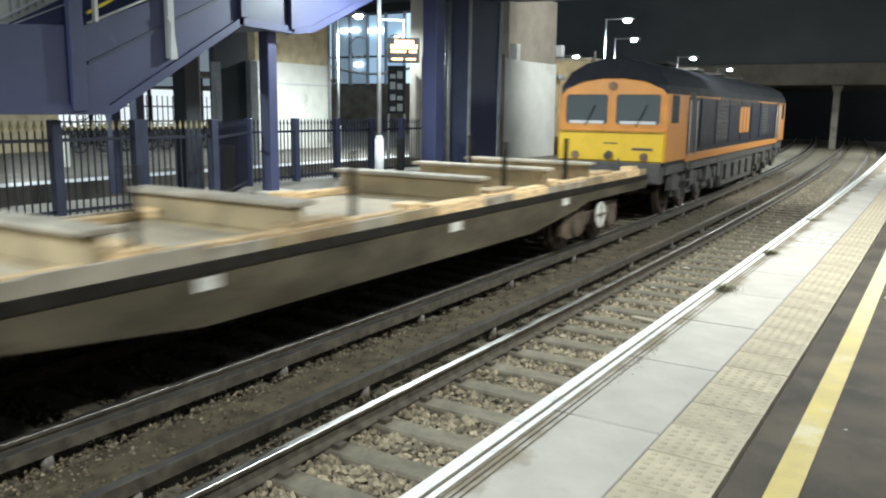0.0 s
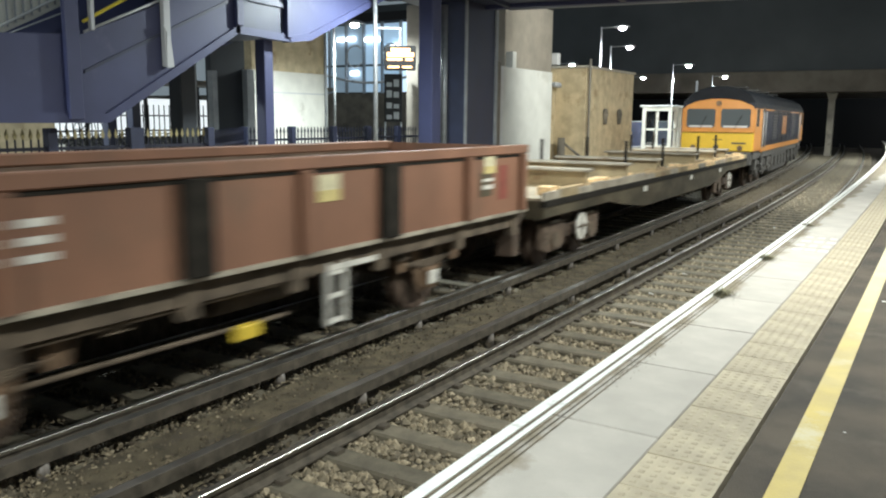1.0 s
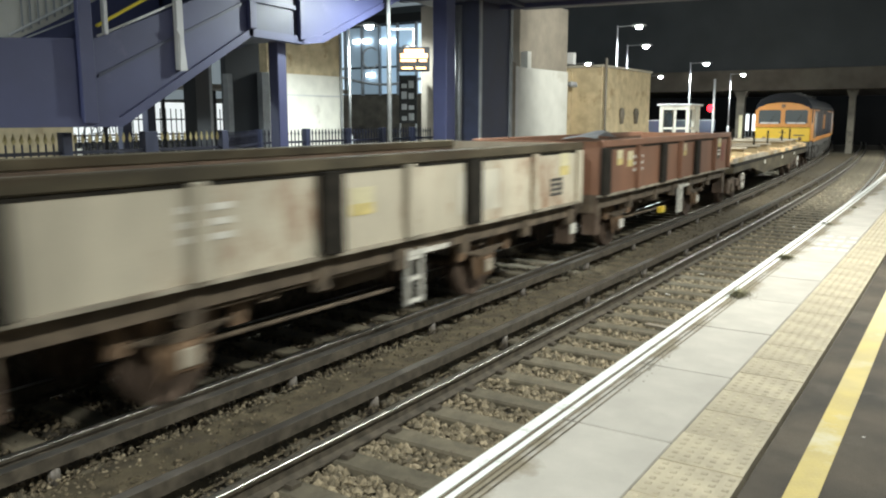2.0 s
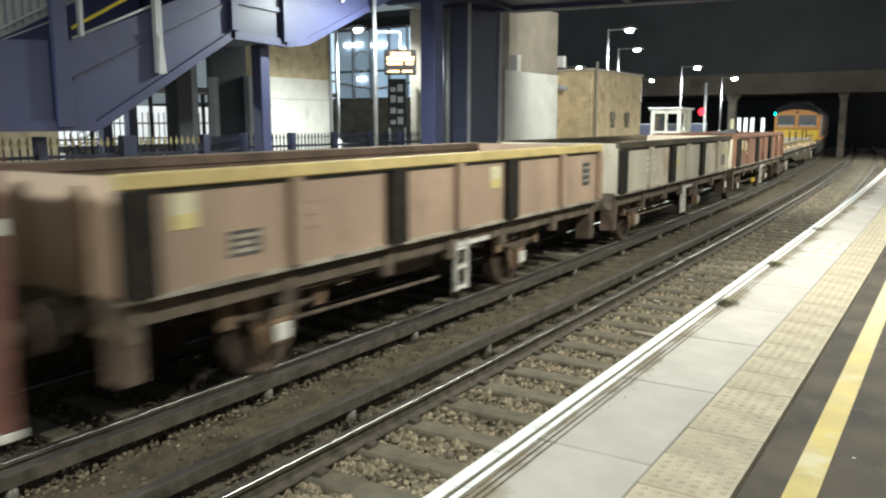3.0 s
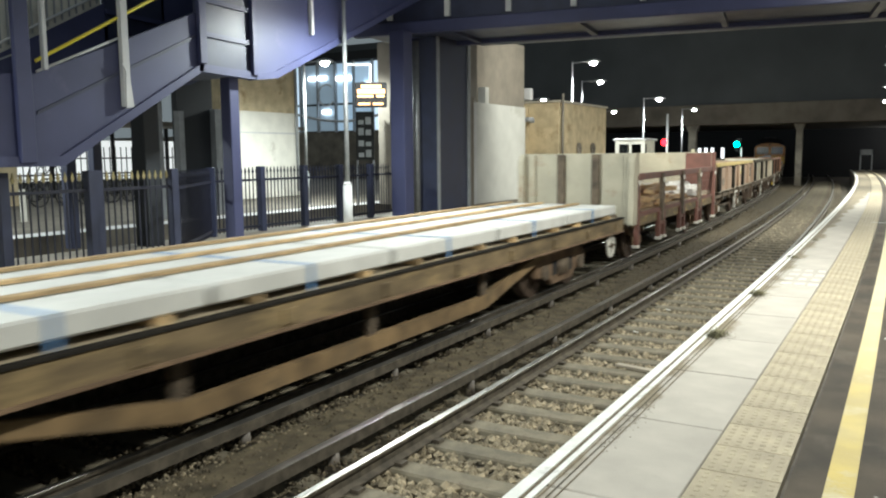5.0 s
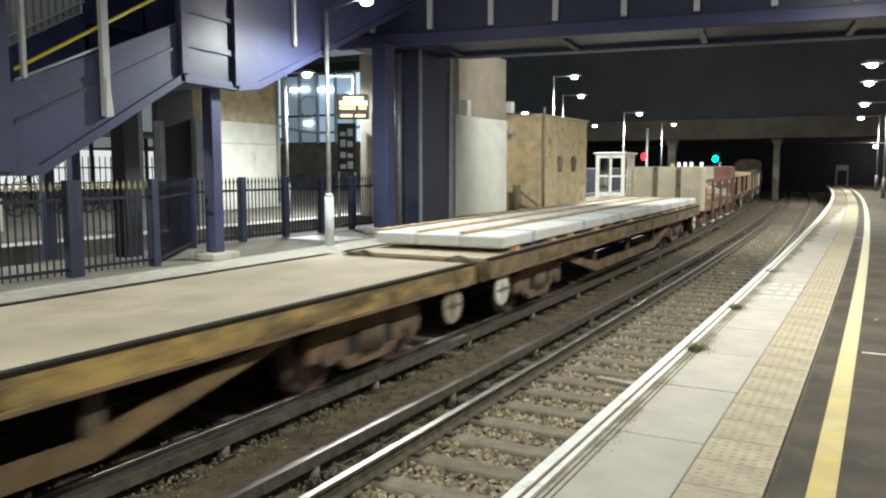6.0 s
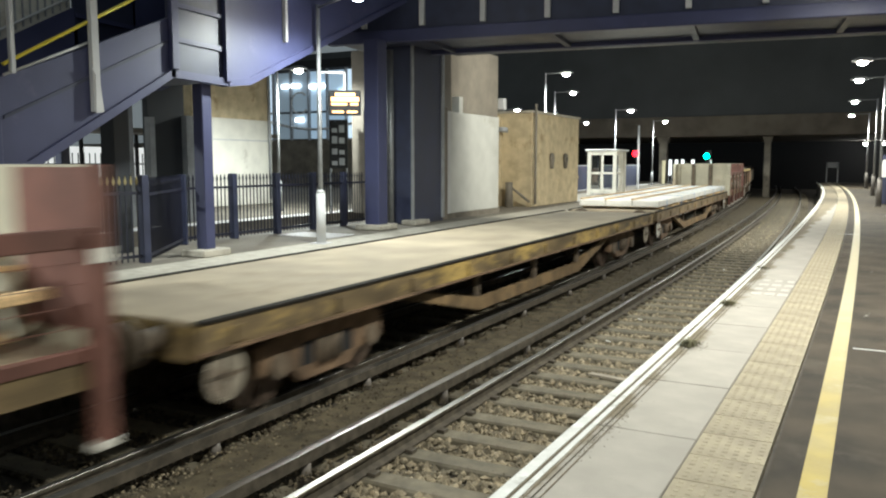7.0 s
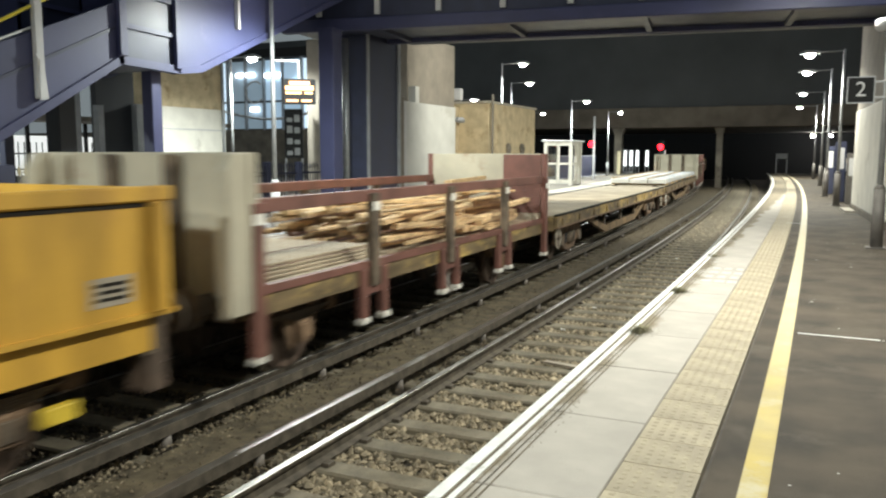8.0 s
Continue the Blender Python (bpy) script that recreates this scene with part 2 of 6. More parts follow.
def line_paler(m, col, y0, y1):
    """Paint turned paler along the platform from y0 to y1, ragged by noise."""
    N, Lk = m.node_tree.nodes, m.node_tree.links
    b = N["Principled BSDF"]
    old = b.inputs["Base Color"].links[0].from_socket
    ge, xyz, n1 = N.new("ShaderNodeNewGeometry"), N.new("ShaderNodeSeparateXYZ"), N.new("ShaderNodeTexNoise")
    n1.inputs["Scale"].default_value, n1.inputs["Detail"].default_value = 0.9, 6.0
    Lk.new(ge.outputs["Position"], xyz.inputs[0])
    Lk.new(ge.outputs["Position"], n1.inputs["Vector"])
    wob = N.new("ShaderNodeMath")
    wob.operation = "MULTIPLY_ADD"
    wob.inputs[1].default_value = 5.0
    Lk.new(n1.outputs["Fac"], wob.inputs[0])
    Lk.new(xyz.outputs[1], wob.inputs[2])
    cut = N.new("ShaderNodeMapRange")
    cut.inputs["From Min"].default_value, cut.inputs["From Max"].default_value = y0 + 2.5, y1 + 2.5
    Lk.new(wob.outputs[0], cut.inputs["Value"])
    mx = N.new("ShaderNodeMix")
    mx.data_type = "RGBA"
    mx.inputs["B"].default_value = (*col, 1)
    Lk.new(cut.outputs[0], mx.inputs["Factor"])
    Lk.new(old, mx.inputs["A"])
    Lk.new(mx.outputs["Result"], b.inputs["Base Color"])


line_paler(M["yellow_line"], (0.50, 0.44, 0.28), 4.5, 10.5)
edge_stain(M["coping"], (0.19, 0.155, 0.095), EDGE + 0.08, EDGE + 0.40)
Y0, Y1 = -14.0, 78.0
bm = bmesh.new()
sweep(bm, [(-0.02, -0.06), (-0.02, -1.2), (14.0, -1.2), (14.0, -0.06)], EDGE + 0.12, devp, Y0, Y1)
platform = setting(part("platform_near", bm, M["brickwork"]), "platform body with a dark brick face", "platform")
bm = bmesh.new()
sweep(bm, [(1.19, -0.055), (1.19, -0.004), (13.9, -0.004), (13.9, -0.055)], EDGE, devp, Y0, Y1)
part("asphalt", bm, M["asphalt"], platform, "dark worn asphalt surface")
bm = bmesh.new()
sweep(bm, [(1.355, -0.004), (1.355, 0.0), (1.490, 0.0), (1.490, -0.004)], EDGE, devp, Y0, Y1, 1.0)
part("yellow_line", bm, M["yellow_line"], platform, "painted yellow safety line")
bm = bmesh.new()
sweep(bm, [(0.005, 0.001), (0.005, 0.005), (0.075, 0.005), (0.075, 0.001)], EDGE, devp, Y0, Y1, 1.0)
part("edge_line", bm, M["white_line"], platform, "white painted platform edge")
bm = bmesh.new()
sweep(bm, [(0.10, 0.001), (0.10, 0.004), (0.135, 0.004), (0.135, 0.001)], EDGE, devp, Y0, Y1, 1.0)
part("edge_line", bm, M["white_line"], platform, "thin second white edge stripe")
for o in (0.084, 0.150, 0.185, 0.222):
    bm = bmesh.new()
    sweep(bm, [(o, 0.0005), (o, 0.0025), (o + 0.009, 0.0025), (o + 0.009, 0.0005)], EDGE, devp, Y0, Y1, 1.0)
    part("groove", bm, M["dark_stone"], platform, "thin dirty groove")
for yy, xx0, xx1 in ((8.0, -0.12, 0.55), (21.1, -0.75, -0.30)):
    boxes("joint_line", [(xx0, xx1, yy, yy + 0.025, -0.004, 0.001)], M["white_line"], platform)

# near track
bm = bmesh.new()
RAILP = [(-0.075, -0.16), (-0.075, -0.145), (-0.012, -0.125), (-0.010, -0.045), (-0.036, -0.034), (-0.036, -0.004), (0.036, -0.004), (0.036, -0.034), (0.010, -0.045), (0.012, -0.125), (0.075, -0.145), (0.075, -0.16)]
HEADP = [(-0.034, -0.004), (-0.030, 0.0), (0.030, 0.0), (0.034, -0.004)]


def at_z(prof, z):
    return [(o, p + z) for o, p in prof]


def track(name, centre, dev, cond_x, label):
    tr = empty(name, pose(0, 0, 0), label, "railway track", kind="structure")
    for side in (-0.7525, 0.7525):
        bm = bmesh.new()
        sweep(bm, at_z(RAILP, RAIL), centre + side, dev, -20, 130, 1.5)
        r = part("rail", bm, M["rail_side"], tr, "rust-brown running rail")
        bm = bmesh.new()
        sweep(bm, at_z(HEADP, RAIL), centre + side, dev, -20, 130, 1.5)
        part("rail_head", bm, M["rail_top"], r, "polished rail head")
    bm = bmesh.new()
    sweep(bm, [(-0.05, RAIL - 0.03), (-0.05, RAIL + 0.072), (0.05, RAIL + 0.072), (0.05, RAIL - 0.03)], cond_x, dev, -20, 130, 1.5)
    c = part("conductor_rail", bm, M["rail_side"], tr, "dark third rail on insulators")
    bm = bmesh.new()
    sweep(bm, [(-0.044, RAIL + 0.072), (-0.044, RAIL + 0.076), (0.044, RAIL + 0.076), (0.044, RAIL + 0.072)], cond_x, dev, -20, 130, 1.5)
    part("contact_face", bm, M["cond_top"], c, "worn steel contact face")
    bm = bmesh.new()
    s = -18.0
    while s < 70:
        cyl(bm, (cond_x - dev(s), s, RAIL - 0.22), (cond_x - dev(s), s, RAIL - 0.03), 0.055, 0.045, 8)
        s += 2.6
    part("insulators", bm, M["porcelain"], tr)
    return tr


near_c, far_c = -3.127, -6.49
near_track = track("track_near", near_c, devn, -4.28, "empty track with concrete sleepers in pale ballast")
far_track = track("track_far", far_c, devf, -5.34, "track that carries the train")

# dirt heaped between the two tracks
bm = bmesh.new()
n = 46
rows_ = []
for i in range(n):
    s = -14 + i * 1.9
    xa, xb = -4.37 - devn(s), -5.25 - devf(s)
    rows_.append([bm.verts.new((xa + (xb - xa) * f, s, z + random.uniform(-0.012, 0.012))) for f, z in ((-0.04, -1.13), (0.03, -1.055), (0.3, -1.04), (0.7, -1.04), (0.97, -1.055), (1.04, -1.13))])
for a, b in zip(rows_, rows_[1:]):
    for i in range(5):
        bm.faces.new((a[i], b[i], b[i + 1], a[i + 1]))
setting(part("track_dirt", bm, M["dirt"]), "brown oily dirt between the two tracks", "ground")
# far platform
FEDGE = -7.95
bm = bmesh.new()
sweep(bm, [(0.0, -0.05), (0.0, -1.2), (-4.8, -1.2), (-4.8, -0.05)], FEDGE - 0.05, devf, -14, 72)
far_platform = setting(part("platform_far", bm, M["brickwork"]), "platform body beyond the train", "platform")
bm = bmesh.new()
sweep(bm, [(0.05, -0.048), (0.05, 0.0), (-4.85, 0.0), (-4.85, -0.048)], FEDGE - 0.05, devf, -14, 72)
part("paving", bm, M["far_platform"], far_platform, "pale worn paving")
bm = bmesh.new()
sweep(bm, [(0.0, 0.001), (0.0, 0.004), (-2.30, 0.004), (-2.30, 0.001)], FEDGE, devf, -14, 72)
part("edge_paving", bm, M["footing"], far_platform, "pale edge paving")
# platform past the next track
bm = bmesh.new()
box(bm, -44, -16.0, -14, 75, -1.2, -0.004)
third = setting(part("platform_back", bm, M["concrete_dark"]), "further platform of dark paving", "platform")
boxes("edge_line", [(-16.75, -16.02, -14, 75, -0.004, 0.004)], M["pale_grey"], third, "pale lit platform edge")
# ================= lamps =================
def lamp_post(base, head, height, label, power=LAMP_W, group="platform lamps", sleeve=True, light=True, foot="galv", spread=172):
    """A pole at base (x, y) with an arm to a lantern over head (x, y)."""
    p = empty("street_lamp", pose(base[0], base[1], 0), label, "street lamp", group)
    h = Vector((head[0] - base[0], head[1] - base[1], 0))
    bm = bmesh.new()
    cyl(bm, (0, 0, 0), (0, 0, height + 0.12), 0.055, 0.04, 12)
    part("pole", bm, M["galv"], p)
    if sleeve:
        bm = bmesh.new()
        cyl(bm, (0, 0, 0), (0, 0, 1.05), 0.10, 0.095, 14)
        cyl(bm, (0, 0, 1.05), (0, 0, 1.12), 0.095, 0.06, 14)
        box(bm, -0.17, 0.17, -0.17, 0.17, 0, 0.025)
        part("base_sleeve", bm, M[foot], p, "wider grey base of the pole")
    bm = bmesh.new()
    cyl(bm, (0, 0, height + 0.06), (h.x, h.y, height + 0.06), 0.025, 0.022, 8)
    part("arm", bm, M["galv"], p)
    d = h.normalized()
    yaw = math.degrees(math.atan2(d.y, d.x))
    bm = bmesh.new()
    prism(bm, [(-0.30, 0.0), (-0.26, 0.10), (0.10, 0.12), (0.30, 0.05), (0.32, 0.0)], -0.12, 0.12)
    lantern = part("lantern", bm, M["mid_grey"], p, "grey lantern hood", bevel=0.012, m=pose(h.x, h.y, height, 0, 0, yaw))
    bm = bmesh.new()
    bmesh.ops.create_uvsphere(bm, u_segments=14, v_segments=8, radius=0.115)
    bmesh.ops.scale(bm, vec=(1.3, 0.95, 0.75), verts=bm.verts)
    bmesh.ops.translate(bm, vec=(0, 0, -0.03), verts=bm.verts)
    part("lens", bm, M["lamp_glow"], lantern, "glowing white lens")
    if light:
        ld = bpy.data.lights.new("lamp_light", "SPOT")
        ld.spot_size, ld.spot_blend = radians(spread), 0.55
        ld.energy, ld.color, ld.shadow_soft_size = power, (1.0, 0.985, 0.86) if base[0] > -3 else (0.93, 1.0, 0.95), 0.14
        lo = new("lamp_light", ld)
        lo.matrix_basis = pose(head[0], head[1], height - 0.30)
    return p


M["foot_dark"] = mat("dark_grey_sleeve", (0.11, 0.10, 0.09), 0.6, var=0.15, scale=5, bump=0.05)
LG = "tall grey steel platform lamp, lit cool white"
big_lamp = lamp_post((-10.10, 13.35), (-8.50, 12.45), 4.72, "grey lamp column with a bright lantern and a display bracket", 210, spread=179, foot="pale_grey")
lamp_post((-13.55, 34.9), (-12.45, 34.6), 5.66, LG, 420)
lamp_post((-15.6, 41.6), (-14.5, 41.4), 5.42, LG, 400)
lamp_post((-13.85, 47.2), (-12.90, 47.0), 4.75, LG, 420)
lamp_post((-14.9, 60.6), (-13.95, 60.3), 4.75, LG, 420, spread=179)
lamp_post((-18.1, 21.6), (-17.1, 21.5), 4.75, LG, 450, spread=179)
lamp_post((-18.6, 5.5), (-17.6, 5.4), 4.75, LG, 450)
lamp_post((-19.5, 43.6), (-18.6, 43.4), 4.75, LG, 160)
lamp_post((-20.6, 59.6), (-19.7, 59.4), 4.75, LG, 120)
# near platform
for (b, h, pw) in (((0.42, 28.8), (-0.58, 28.8), 185), ((0.10, 35.0), (-0.78, 35.0), 320), ((-0.15, 47.0), (-1.2, 47.0), 340), ((-0.62, 60.0), (-1.7, 60.0), 420), ((0.92, 16.0), (-0.10, 16.0), 155)):
    lamp_post(b, h, 4.85 if b[1] > 20 else 5.6, LG, pw, foot="foot_dark")
lamp_post((1.6, 9.2), (0.30, 9.2), 5.6, LG, 315)
lamp_post((1.6, -7.5), (0.3, -7.5), 5.6, LG, 760)
lamp_post((-10.4, -2.0), (-9.4, -2.0), 5.0, LG, 520)

# ================= footbridge and stairs =================
SX = -10.3
stairs = empty("footbridge_stairs", pose(0, 0, 0), "blue-violet steel footbridge stairs with yellow handrail", "stairs")
# side girder of the lower flight, the landing and the upper flight, as slanted plates
def slab_side(name, pts, x0, x1, material, parent, label="", bevel=0.0):
    bm = bmesh.new()
    prism(bm, pts, x0, x1, axis="x")
    return part(name, bm, material, parent, label, bevel)


SLOPE = (3.16 - 1.62) / (9.67 - 7.05)
for xo, nm in ((SX, "near"), (SX - 2.3, "far")):
    slab_side("stringer", [(3.2, 1.60), (7.03, 1.60), (9.67, 3.15), (9.67, 4.05), (8.06, 3.36), (6.7, 2.80), (3.2, 2.55)], xo - 0.06, xo, M["purple"], stairs, "flat blue-violet side girder")
    slab_side("flange", [(3.2, 1.55), (7.03, 1.55), (9.70, 3.09), (9.70, 3.23), (7.00, 1.69), (3.2, 1.69)], xo - 0.12, xo + 0.05, M["purple"], stairs, "projecting lower flange")
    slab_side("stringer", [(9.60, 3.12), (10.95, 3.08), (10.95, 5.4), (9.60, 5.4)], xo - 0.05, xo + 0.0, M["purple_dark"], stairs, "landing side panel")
    slab_side("flange", [(9.60, 3.07), (10.95, 3.03), (10.95, 3.16), (9.60, 3.20)], xo - 0.12, xo + 0.05, M["purple"], stairs)
    slab_side("stringer", [(10.90, 3.06), (11.45, 3.15), (17.0, 5.6), (17.0, 8.2), (10.90, 5.6)], xo - 0.06, xo, M["purple"], stairs, "side girder of the upper flight")
    slab_side("flange", [(10.90, 3.02), (11.5, 3.10), (17.1, 5.55), (17.1, 5.67), (11.5, 3.24), (10.9, 3.14)], xo - 0.12, xo + 0.05, M["purple"], stairs)
    slab_side("landing_rail", [(9.62, 3.66), (10.90, 3.62), (10.90, 3.70), (9.62, 3.74)], xo + 0.003, xo + 0.04, M["purple"], stairs)
    slab_side("landing_rail", [(9.62, 4.22), (10.90, 4.18), (10.90, 4.26), (9.62, 4.30)], xo + 0.003, xo + 0.04, M["purple"], stairs)
    slab_side("seam", [(6.7, 2.25), (9.6, 3.62), (9.6, 3.67), (6.7, 2.30)], xo + 0.003, xo + 0.02, M["purple_dark"], stairs)
# underside and treads
bm = bmesh.new()
for i in range(11):
    y, z = 6.75 + i * 0.265, 1.75 + i * 0.158
    box(bm, SX - 2.3, SX - 0.06, y, y + 0.32, z, z + 0.05)
    box(bm, SX - 2.3, SX - 0.06, y + 0.29, y + 0.32, z + 0.05, z + 0.158)
part("treads", bm, M["mid_grey"], stairs, "steel treads")
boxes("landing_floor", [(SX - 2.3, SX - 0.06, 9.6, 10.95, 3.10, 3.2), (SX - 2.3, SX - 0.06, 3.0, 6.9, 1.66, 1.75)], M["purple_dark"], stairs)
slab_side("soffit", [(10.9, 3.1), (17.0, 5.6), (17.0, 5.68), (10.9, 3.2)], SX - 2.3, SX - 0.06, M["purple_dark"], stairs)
# posts
for y, z0, z1, col, w in ((6.50, 1.60, 5.2, "purple", 0.22), (6.83, 2.86, 5.4, "pale_grey", 0.06), (8.12, 2.42, 5.6, "pale_grey", 0.13), (9.67, 3.2, 5.6, "purple", 0.16), (10.88, 3.1, 5.6, "purple", 0.12), (12.5, 4.0, 6.2, "pale_grey", 0.07)):
    boxes("post", [(SX + 0.01, SX + 0.10, y - w / 2, y + w / 2, z0, z1)], M[col], stairs, "upright post", 0.01)
# pale bent tie below the pale post
slab_side("tie_plate", [(8.02, 3.05), (8.14, 3.05), (8.21, 2.42), (8.07, 2.40), (8.09, 2.95)], SX + 0.10, SX + 0.115, M["pale_grey"], stairs, "pale strap")
for xo in (SX + 0.02, SX - 2.28):
    bm = bmesh.new()
    cyl(bm, (xo, 6.72, 2.97), (xo, 9.6, 4.58), 0.024, n=8)
    part("handrail", bm, M["yellow_rail" if xo > SX else "pale_grey"], stairs, "bright yellow handrail" if xo > SX else "pale handrail")
    bm = bmesh.new()
    cyl(bm, (xo, 6.72, 2.83), (xo, 8.05, 3.42), 0.018, n=6)
    part("lower_rail", bm, M["pale_grey"], stairs)
# upper barred screen of the lower flight
for i in range(38):
    y = 4.3 + i * 0.14
    if 6.3 < y < 6.9:
        continue
    zb = 2.75 if y < 6.5 else 2.85 + (y - 6.7) * 0.53
    boxes("bar", [(SX - 2.33, SX - 2.31, y, y + 0.025, zb + 0.05, zb + 2.2)], M["mid_grey"], stairs)
slab_side("screen", [(3.2, 2.0), (6.6, 2.2), (9.6, 4.0), (9.6, 6.6), (6.6, 5.4), (3.2, 5.2)], SX - 2.40, SX - 2.37, M["render_white"], stairs, "pale ribbed screen panel")
slab_side("screen", [(6.9, 2.6), (9.6, 4.0), (9.6, 4.40), (7.4, 3.20), (6.9, 2.95)], SX - 2.29, SX - 2.27, M["purple"], stairs, "violet inner panel")
# columns with concrete footings
def column(x, y, w, h, material="purple", foot=True):
    c = empty("support_column", pose(x, y, 0), "blue-violet square steel column on a concrete footing", "column", "footbridge columns")
    bm = bmesh.new()
    box(bm, -w / 2, w / 2, -w / 2, w / 2, 0, h)
    part("shaft", bm, M[material], c, bevel=0.015)
    if foot:
        bm = bmesh.new()
        box(bm, -w * 0.5 - 0.16, w * 0.5 + 0.16, -w * 0.5 - 0.22, w * 0.5 + 0.22, 0, 0.13)
        part("footing", bm, M["footing"], c, "pale concrete footing", 0.02)


column(-10.62, 10.62, 0.24, 3.06)
column(-12.4, 10.2, 0.36, 3.06, "navy_dark", False)
column(-11.15, 17.05, 0.42, 4.7)
column(-13.3, 9.2, 0.20, 3.0, "purple_dark", False)
column(-13.9, 10.2, 0.20, 3.0, "purple_dark", False)

BR = empty("footbridge", pose(-10.2, 17.6, 0, 0, 0, 8.0), "dark blue-violet steel footbridge over both tracks", "footbridge")
for yy in (0.0, 2.5):
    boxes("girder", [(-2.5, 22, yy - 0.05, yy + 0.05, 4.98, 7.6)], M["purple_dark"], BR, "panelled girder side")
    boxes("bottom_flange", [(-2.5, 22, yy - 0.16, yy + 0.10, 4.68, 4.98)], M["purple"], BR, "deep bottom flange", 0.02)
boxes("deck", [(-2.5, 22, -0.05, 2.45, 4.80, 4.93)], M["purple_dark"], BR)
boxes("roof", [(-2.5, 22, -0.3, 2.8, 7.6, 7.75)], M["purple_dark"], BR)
for i in range(15):
    x = -1.52 + i * 1.575
    boxes("stiffener", [(x, x + 0.13, -0.15, -0.06, 5.05, 7.5)], M["pale_grey"], BR, "pale grey upright stiffener")
for i in range(7):
    boxes("cross_beam", [(i * 3.2, i * 3.2 + 0.14, 0.1, 2.35, 4.70, 4.80)], M["purple_dark"], BR)
boxes("cable_tray", [(0, 22, 2.62, 2.70, 4.66, 4.70)], M["mid_grey"], BR, "thin grey conduit")

# lift tower
lift = empty("lift_tower", pose(0, 0, 0), "dark blue lift tower beside the footbridge", "lift tower")
boxes("shaft", [(-11.95, -11.12, 18.75, 20.55, 0, 7.4)], M["purple_dark"], lift, bevel=0.02)
boxes("corner_strip", [(-11.13, -11.07, 20.42, 20.56, 0.1, 5.0), (-11.13, -11.08, 18.74, 18.84, 0.1, 5.0)], M["mid_grey"], lift, "grey corner strip")
boxes("footing", [(-11.3, -10.85, 18.5, 19.3, 0, 0.13)], M["footing"], lift, "concrete footing", 0.02)
boxes("side_panel", [(-13.9, -11.22, 20.57, 21.02, 0, 3.3)], M["brown_wall"], lift, "grey metal side panel")
bm = bmesh.new()
cyl(bm, (-11.35, 18.05, 0), (-11.35, 18.05, 4.6), 0.09, n=12)
part("downpipe", bm, M["galv"], lift, "grey downpipe")

# white plant room, brown tower wall, buff brick building
plant = empty("plant_room", pose(0, 0, 0), "low white-panelled plant room on the platform", "building")
boxes("wall", [(-14.0, -11.3, 21.1, 24.85, 0.16, 3.2)], M["plant_panel"], plant, bevel=0.015)
boxes("plinth", [(-14.0, -11.28, 21.08, 24.87, 0, 0.16)], M["concrete_dark"], plant, "dark plinth")
boxes("edge_trim", [(-11.29, -11.27, 21.08, 21.30, 0.16, 3.2)], M["pale_grey"], plant, "bright corner trim")
boxes("vent", [(-11.75, -11.5, 22.3, 22.55, 3.2, 3.72)], M["plant_panel"], plant, "small flue box")
tower = empty("tower_wall", pose(0, 0, 0), "tall brown rendered tower behind the plant room", "building")
boxes("wall", [(-15.5, -11.75, 22.25, 25.75, 0, 5.35)], M["brown_wall"], tower, bevel=0.02)
brick_house = empty("brick_building", pose(0, 0, 0), "low buff brick station building with stained walls", "building")
boxes("wall", [(-16.5, -11.62, 28.6, 34.0, 0, 3.58)], M["beige_brick"], brick_house, bevel=0.02)
boxes("string_course", [(-11.62, -11.59, 28.58, 34.0, 1.02, 1.12)], M["beige_brick"], brick_house)
boxes("coping", [(-16.6, -11.56, 28.52, 34.06, 3.58, 3.66)], M["footing"], brick_house, "pale roof coping")
for y in (30.6, 32.2):
    bm = bmesh.new()
    cyl(bm, (-11.58, y, 1.88), (-11.58, y + 0.02, 1.45), 0.14, 0.08, 12)
    cyl(bm, (-11.60, y, 1.88), (-11.52, y, 1.88), 0.20, 0.20, 16)
    part("wall_vent", bm, M["concrete_dark"], brick_house, "round dark wall vent")
bm = bmesh.new()
cyl(bm, (-11.5, 28.7, 0.1), (-11.5, 28.7, 3.9), 0.05, n=8)
part("downpipe", bm, M["brown_wall"], brick_house, "grey downpipe")
boxes("link_wall", [(-16, -12.85, 25.8, 28.58, 0, 3.45)], M["beige_brick"], brick_house, "set-back brick wall")
# flood lamps on the far side of the footbridge, over the platform
for k in (5.5,):
    fl = empty("bridge_lamp", BR.matrix_basis @ pose(k, 2.62, 5.35), "small flood lamp fixed to the footbridge girder", "lamp", "bridge lamps")
    boxes("bracket", [(-0.03, 0.03, -0.14, 0.10, -0.03, 0.03)], M["mid_grey"], fl)
    boxes("case", [(-0.17, 0.17, 0.10, 0.24, -0.10, 0.12)], M["mid_grey"], fl, "grey lamp case", 0.015)
    boxes("lens", [(-0.14, 0.14, 0.24, 0.25, -0.08, 0.10)], M["lamp_glow"], fl, "glowing white lens")
    ld = bpy.data.lights.new("lamp_light", "SPOT")
    ld.spot_size, ld.spot_blend = radians(116), 0.6
    ld.energy, ld.color, ld.shadow_soft_size = 520, (1.0, 0.985, 0.86), 0.12
    lo_ = new("lamp_light", ld)
    lo_.matrix_basis = look(BR.matrix_basis @ Vector((k, 2.95, 5.33)), Vector((-11.6, 32.0, 2.4)))
